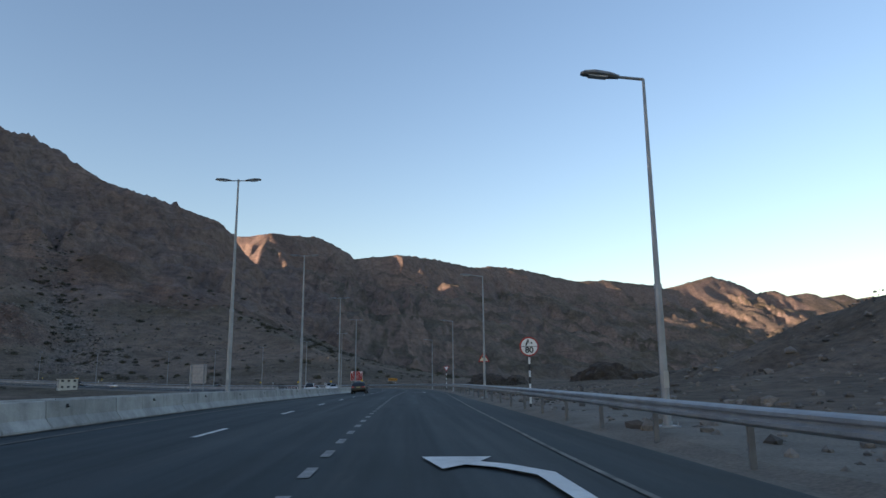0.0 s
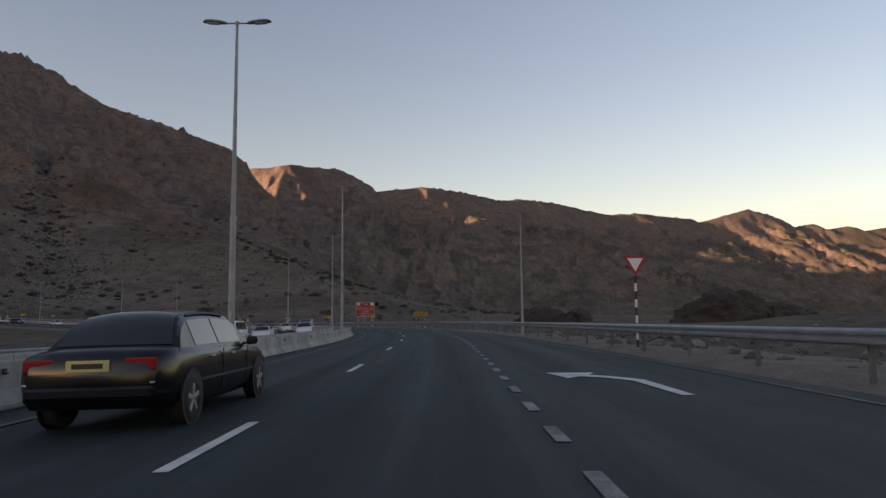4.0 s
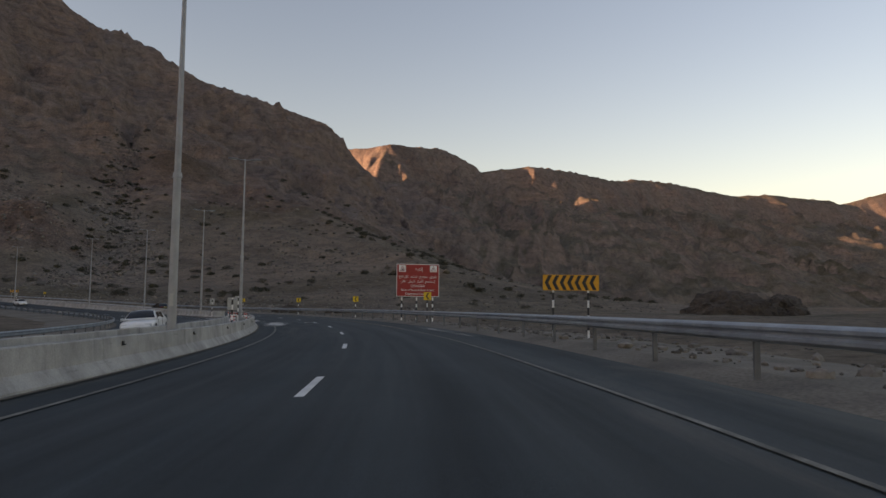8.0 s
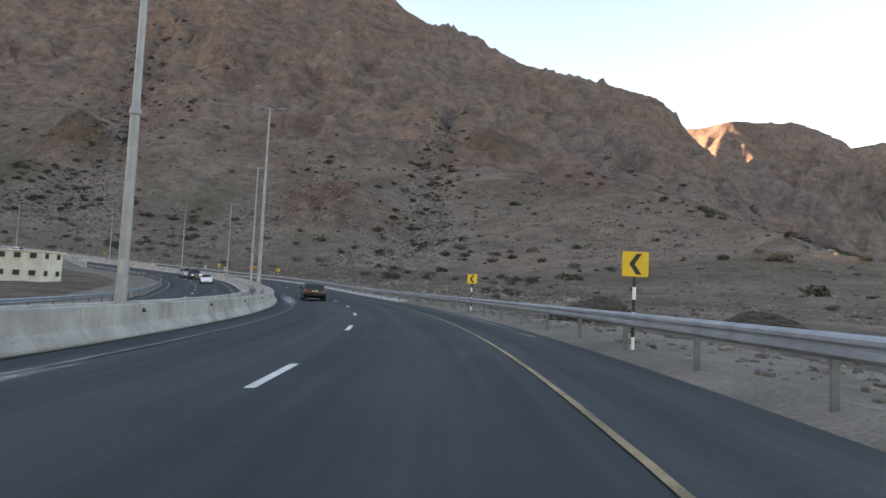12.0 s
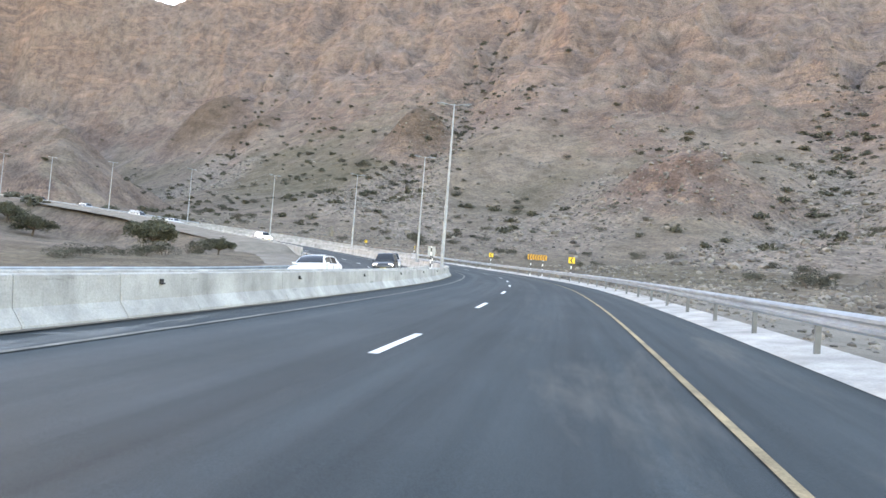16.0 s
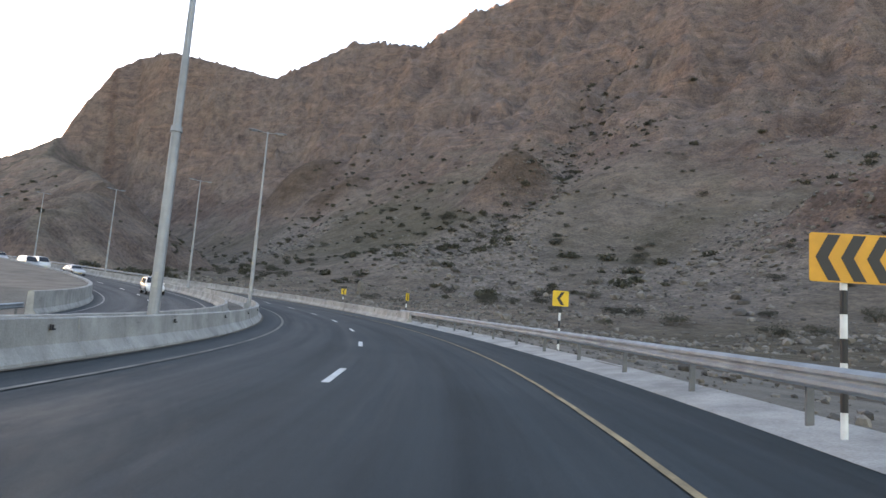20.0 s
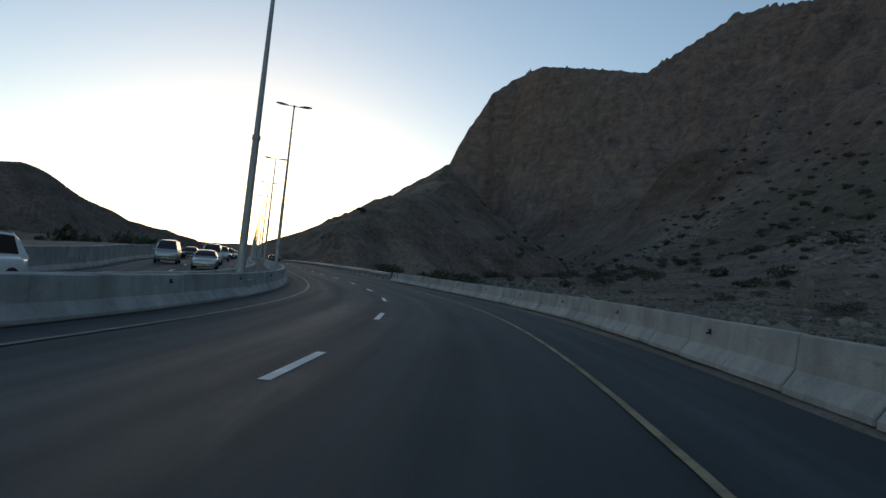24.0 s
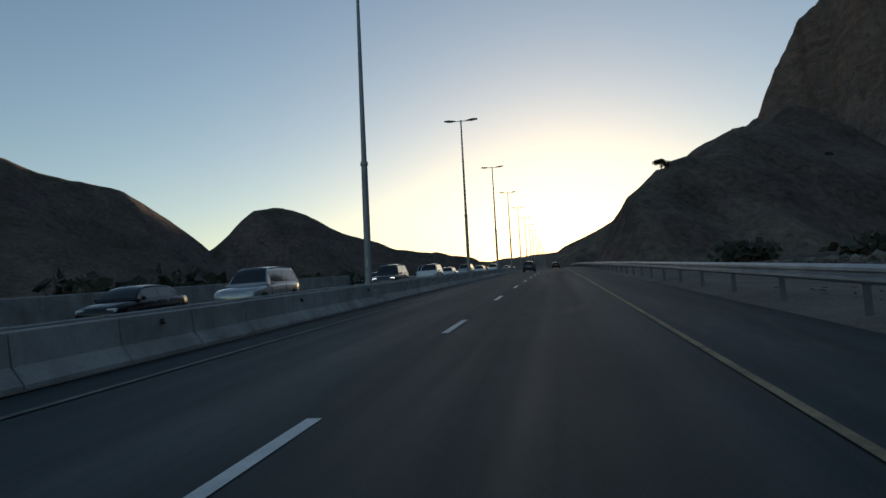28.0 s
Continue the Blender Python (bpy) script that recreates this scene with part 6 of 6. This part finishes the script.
tree_a, tree_b = acacia(3), acacia(8)
tree_a.matrix_basis = pose(-202.6, 311, ground_at(-202.6, 311), 0, 0, 20) @ Matrix.Diagonal((1.3, 1.3, 1.4, 1))
tree_b.matrix_basis = pose(-247, 290, ground_at(-247, 290), 0, 0, 80) @ Matrix.Scale(1.15, 4)
for src, x, y, s, r in ((tree_b, -258, 284, 1.2, 10), (tree_a, -179, 318, 0.62, 77),
                        (tree_b, -370, 279.5, 0.4, 40)):
    t = copy_thing(src, Matrix.Identity(4))
    t.matrix_basis = pose(x, y, ground_at(x, y) - 0.05, 0, 0, r) @ Matrix.Scale(s, 4)

shrubs = [shrub(k) for k in range(6)]
placed = []
rnd = random.Random(42)
# larger bushes along the foot of the slope
for x, y, s in ((-171, 424, 3.6), (-87, 353, 2.6), (-95, 358, 2.0), (-262, 384, 2.6), (-273, 400, 2.8), (-250, 392, 1.8), (-240, 398, 2.3),
                (-280, 566, 4.0), (-361, 700, 4.5), (-350, 690, 3.6), (-329, 458, 4.0), (-322, 452, 3.2), (-337, 462, 3.0), (-452, 356, 2.2),
                (-412, 350, 1.8), (-578, 554, 5.0), (-570, 560, 4.0), (-381, 518, 3.2), (-160, 418, 1.8), (-183, 430, 2.2), (-128, 396, 1.7),
                (-205, 402, 1.9), (-222, 396, 2.2), (-110, 385, 1.4), (-171, 311, 2.4), (-175, 314.5, 2.6), (-168, 308.5, 2.2), (-165, 306, 2.0), (-161, 303, 2.2), (-158, 301, 1.8), (47, 106, 3.0), (50, 110, 2.4), (-30, 66, 2.0), (-32, 72, 1.6)):
    placed.append((x, y, s))
placed += [(-147, 393, 3.4), (-151, 397, 2.6), (-276, 389, 2.8), (-291, 407, 3.2), (-284, 392, 2.4), (-293, 411, 2.8), (-206, 397, 2.2), (-218, 425, 3.0), (-301, 398, 1.8), (-268, 392, 2.0)]
cand = 0
while len(placed) < 300 and cand < 6000:
    cand += 1
    x, y = rnd.uniform(-640, 20), rnd.uniform(300, 820)
    X, Y = np.array([x]), np.array([y])
    df, _, _, sf = nearest(X, Y, FOOT)
    dc, _, _, _ = nearest(X, Y, CREST)
    t = float(df[0] / (df[0] + dc[0]))
    if sf[0] < 0 or t > 0.45:
        continue
    clump = float(fbm(X / 60, Y / 60, 3, 200)[0])
    if rnd.random() > 0.3 + 1.6 * max(0.0, clump):
        continue
    placed.append((x, y, rnd.uniform(1.2, 3.0) * (1 + 0.8 * max(0, clump))))
for k, (x, y, s) in enumerate(placed):
    m = pose(x, y, ground_at(x, y) - 0.1 * s, 0, 0, (k * 67) % 360) @ Matrix.Diagonal((s, s, s * (0.75 + 0.03 * (k % 9)), 1))
    if k < 6:
        shrubs[k].matrix_basis = m
    else:
        t = copy_thing(shrubs[k % 6], Matrix.Identity(4))
        t.matrix_basis = m


def shrub_cover(n, seed):
    """Low bushes on the slopes too far off to count, as one mesh of leaf clumps."""
    r = np.random.RandomState(seed)
    X, Y = r.uniform(-900, 120, n * 9), r.uniform(160, 980, n * 9)
    df, _, _, sf = nearest(X, Y, FOOT)
    dc, _, _, _ = nearest(X, Y, CREST)
    t = df / (df + dc)
    hollow = 1 - ridged((0.713 * X + 0.701 * Y) / 95 + 0.35 * fbm(X / 120, Y / 120, 3, 7), dc / 420, 4, 11)
    want = np.clip(0.12 + 1.3 * np.clip(hollow - 0.42, 0, 1) + 0.5 * fbm(X / 60, Y / 60, 3, 200), 0.03, 1) * (1 - smooth_step(t, 0.42, 0.62))
    for nodes, wide, _ in GULLIES:
        want = want + 0.75 * np.exp(-(nearest(X, Y, nodes)[0] / (1.8 * wide)) ** 2)
    keep = (sf > 0) & (t > 0.04) & (r.uniform(0, 1, len(X)) < want)
    on_spur = (nearest(X, Y, SPUR)[0] < 70) & (nearest(X, Y, SPUR)[0] > 14) & (road_side(X, Y)[0] > 14) & (r.uniform(0, 1, len(X)) < 0.3)
    keep |= on_spur
    X, Y = X[keep][:n], Y[keep][:n]
    Z = ground_height(X, Y)
    m, leaves = len(X), 130
    size = (0.7 + 2.1 * r.uniform(0, 1, m) ** 1.8) * (1 + 0.25 * (Y > 560))
    v = r.normal(0, 1, (m, leaves, 3))
    v /= np.linalg.norm(v, axis=2, keepdims=True)
    v *= r.uniform(0.45, 1.0, (m, leaves, 1))
    lump = 1 + 0.35 * np.sin(3 * np.arctan2(v[..., 1], v[..., 0]) + r.uniform(0, 6, (m, 1)))
    p = np.stack([X[:, None] + v[..., 0] * size[:, None] * lump, Y[:, None] + v[..., 1] * size[:, None] * lump,
                  Z[:, None] + (0.32 + 0.45 * v[..., 2]) * size[:, None]], -1)
    a = r.normal(0, 1, (m, leaves, 3)) * 0.13 * size[:, None, None]
    b = r.normal(0, 1, (m, leaves, 3)) * 0.1 * size[:, None, None]
    co = np.stack([p - a, p + b, p + a, p - b], 2).reshape(-1, 3)
    me = bpy.data.meshes.new("shrub_cover")
    me.from_pydata(co.tolist(), [], np.arange(len(co)).reshape(-1, 4).tolist())
    me.materials.append(M_SHRUB)
    tagged(new("shrub_cover", me), "scattered dark desert shrubs on the mountain slopes", "shrubs", kind="stuff")


shrub_cover(1400, 77)


# ---- loose stones: verge rubble and slope scree ----
def ico():
    bm = bmesh.new()
    bmesh.ops.create_icosphere(bm, subdivisions=1, radius=1.0)
    v = np.array([p.co[:] for p in bm.verts])
    f = np.array([[q.index for q in p.verts] for p in bm.faces])
    bm.free()
    return v, f


IV, IF = ico()


def stones(name, label, xs, ys, sizes, seed, sink=0.25, heights=None):
    r = np.random.RandomState(seed)
    n = len(xs)
    zs = ground_height(xs, ys) if heights is None else heights
    jit = IV[None] * (1 + r.uniform(-0.28, 0.28, (n, len(IV), 1)))
    sc = sizes[:, None, None] * r.uniform(0.6, 1.3, (n, 1, 3)) * np.array([1, 1, 0.72])
    ang = r.uniform(0, 6.28, n)
    c, s = np.cos(ang)[:, None], np.sin(ang)[:, None]
    p = jit * sc
    px, py = p[..., 0] * c - p[..., 1] * s, p[..., 0] * s + p[..., 1] * c
    v = np.stack([px + xs[:, None], py + ys[:, None], p[..., 2] + zs[:, None] + sizes[:, None] * sink], -1).reshape(-1, 3)
    f = (IF[None] + (np.arange(n) * len(IV))[:, None, None]).reshape(-1, 3)
    me = bpy.data.meshes.new(name)
    me.from_pydata(v.tolist(), [], f.tolist())
    me.materials.append(M_STONE)
    return tagged(new(name, me), label, "stones", kind="stuff")


rs = np.random.RandomState(9)
sx, sy = rs.uniform(-640, 60, 44000), rs.uniform(300, 860, 44000)
df, _, _, sf = nearest(sx, sy, FOOT)
dc, _, _, _ = nearest(sx, sy, CREST)
tt = df / (df + dc)
dens = np.clip(0.22 + 1.3 * fbm(sx / 70, sy / 70, 4, 300), 0.04, 1)
dens = np.clip(dens + 0.9 * soils(sx, sy)[2], 0, 1)
keep = (sf > 0) & (tt < 0.55) & (rs.uniform(0, 1, len(sx)) < dens)
sx, sy = sx[keep], sy[keep]
size = 0.14 + rs.exponential(0.24, len(sx)) * np.clip(tt[keep] * 5, 0.45, 1)
stones("scree", "scattered grey-brown boulders on the mountainside", sx, sy, np.minimum(size, 1.3), 5)
us, ls = rs.uniform(150, 560, 5200), 3.6 + rs.exponential(4.5, 5200)
pts = np.array([frame_at(u, float(l) + (rail_lat(u) - 2.7))[0][:] for u, l in zip(us, ls)])
keep = ls < 30
pts, ls = pts[keep], ls[keep]
hz = np.where(ls < 9, np.interp(ls, (2.7, 3.4, 5, 9), (0.1, 0.16, 0.1, -0.1)) + pts[:, 2], ground_height(pts[:, 0], pts[:, 1]))
stones("rubble", "loose rubble on the gravel verge", pts[:, 0], pts[:, 1], np.minimum(0.03 + rs.exponential(0.05, len(pts)), 0.22), 6, 0.2, hz)
us, ls = rs.uniform(300, 590, 26000), 9.5 + np.abs(rs.normal(0, 34, 26000))
pts = np.array([frame_at(u, float(l))[0][:] for u, l in zip(us, ls)])
thin = np.clip(0.45 + 1.2 * fbm(pts[:, 0] / 22, pts[:, 1] / 22, 4, 610), 0.08, 1)
pts = pts[rs.uniform(0, 1, len(pts)) < thin]
stones("scree", "grey stones strewn over the foot of the slope", pts[:, 0], pts[:, 1], np.minimum(0.07 + rs.exponential(0.11, len(pts)), 0.8), 16, 0.2)
fx, fy = rs.uniform(-580, -180, 60000), rs.uniform(340, 700, 60000)
paled = soils(fx, fy)[2]
keep = rs.uniform(0, 1, len(fx)) < 0.6 * np.clip(paled - 0.25, 0, 1)
fx, fy = fx[keep], fy[keep]
stones("scree", "pale broken rubble filling the washes of the slope", fx, fy, np.minimum(0.2 + rs.exponential(0.28, len(fx)), 1.5), 19, 0.2)
us, ls = rs.uniform(-20, 150, 1500), rs.exponential(8, 1500)
pts = np.array([frame_at(u, float(l) + rail_lat(u) + 1.0)[0][:] for u, l in zip(us, ls)])
hz = np.where(ls < 7, pts[:, 2] + 0.05 - np.interp(us, (-60, 28, 80), (0.3, 0.26, 0.0)), ground_height(pts[:, 0], pts[:, 1]))
stones("rubble", "loose rubble beside the merging lane", pts[:, 0], pts[:, 1], np.minimum(0.05 + rs.exponential(0.1, len(pts)), 0.4), 7, 0.2, hz)


bx_, by_ = rs.normal(62, 20, 2600), rs.normal(80, 28, 2600)
keep = (bx_ > 24) & (by_ > 5)
bx_, by_ = bx_[keep], by_[keep]
stones("rubble", "broken stones on the rubble bank", bx_, by_, np.minimum(0.07 + rs.exponential(0.11, len(bx_)), 0.5), 8)


# ---- rock mounds beyond the guard rail ----
def lump(name, label, group, mat, x, y, wide, deep, tall, seed, turn=0, rough=0.22, sink=0.15, tilt=0.0):
    bm = bmesh.new()
    bmesh.ops.create_icosphere(bm, subdivisions=5, radius=1.0)
    off = Vector((seed * 7.3, seed * 3.1, seed * 1.7))
    for v in bm.verts:
        p = v.co.copy()
        edge = 1 - abs(noise.noise(p * 2.6 + off)) * 2
        k = 1 + rough * (noise.noise(p * 1.4 + off) + 0.45 * edge + 0.4 * noise.noise(p * 6 + off) + 0.22 * noise.noise(p * 15 + off) + 0.1 * noise.noise(p * 34 + off))
        v.co = Vector((p.x * wide * k, p.y * deep * k, p.z * tall * k * (1.0 if p.z > 0 else 0.5)))
    ob = part(name, bm, mat)
    ob.matrix_basis = pose(x, y, ground_at(x, y) - sink * tall, 0, 0, turn) @ Matrix.Rotation(radians(tilt), 4, "X")
    tagged(ob, label, "rock", group)


for args in ((-47.1, 290.1, 2.9, 2.2, 1.5, 1, 30), (-37.2, 287.6, 2.0, 1.5, 0.9, 2, 10), (74, 258, 14, 8, 8.4, 3, 10), (92, 266, 12, 8, 5.6, 4, 40),
             (40, 331, 9, 6, 6.2, 5, 0), (54, 338, 8, 5, 4.8, 6, 60)):
    lump("rock_mound", "low dark weathered rock mound on the gravel plain", "rock mounds", M_MOUND, *args)

# ---- a rock pinnacle on the slope ----
bm = bmesh.new()
bmesh.ops.create_icosphere(bm, subdivisions=3, radius=1.0)
for v in bm.verts:
    k = 1 + 0.35 * noise.noise(v.co * 2.1) + 0.15 * noise.noise(v.co * 5.0)
    v.co = Vector((v.co.x * 0.75 * k, v.co.y * 0.75 * k, v.co.z * 2.1 * k))
pin = part("rock_pinnacle", bm, M_STONE)
pin.matrix_basis = pose(-286, 364.5, ground_at(-286, 364.5) + 1.2)
tagged(pin, "dark weathered rock pinnacle standing on the slope", "rock")
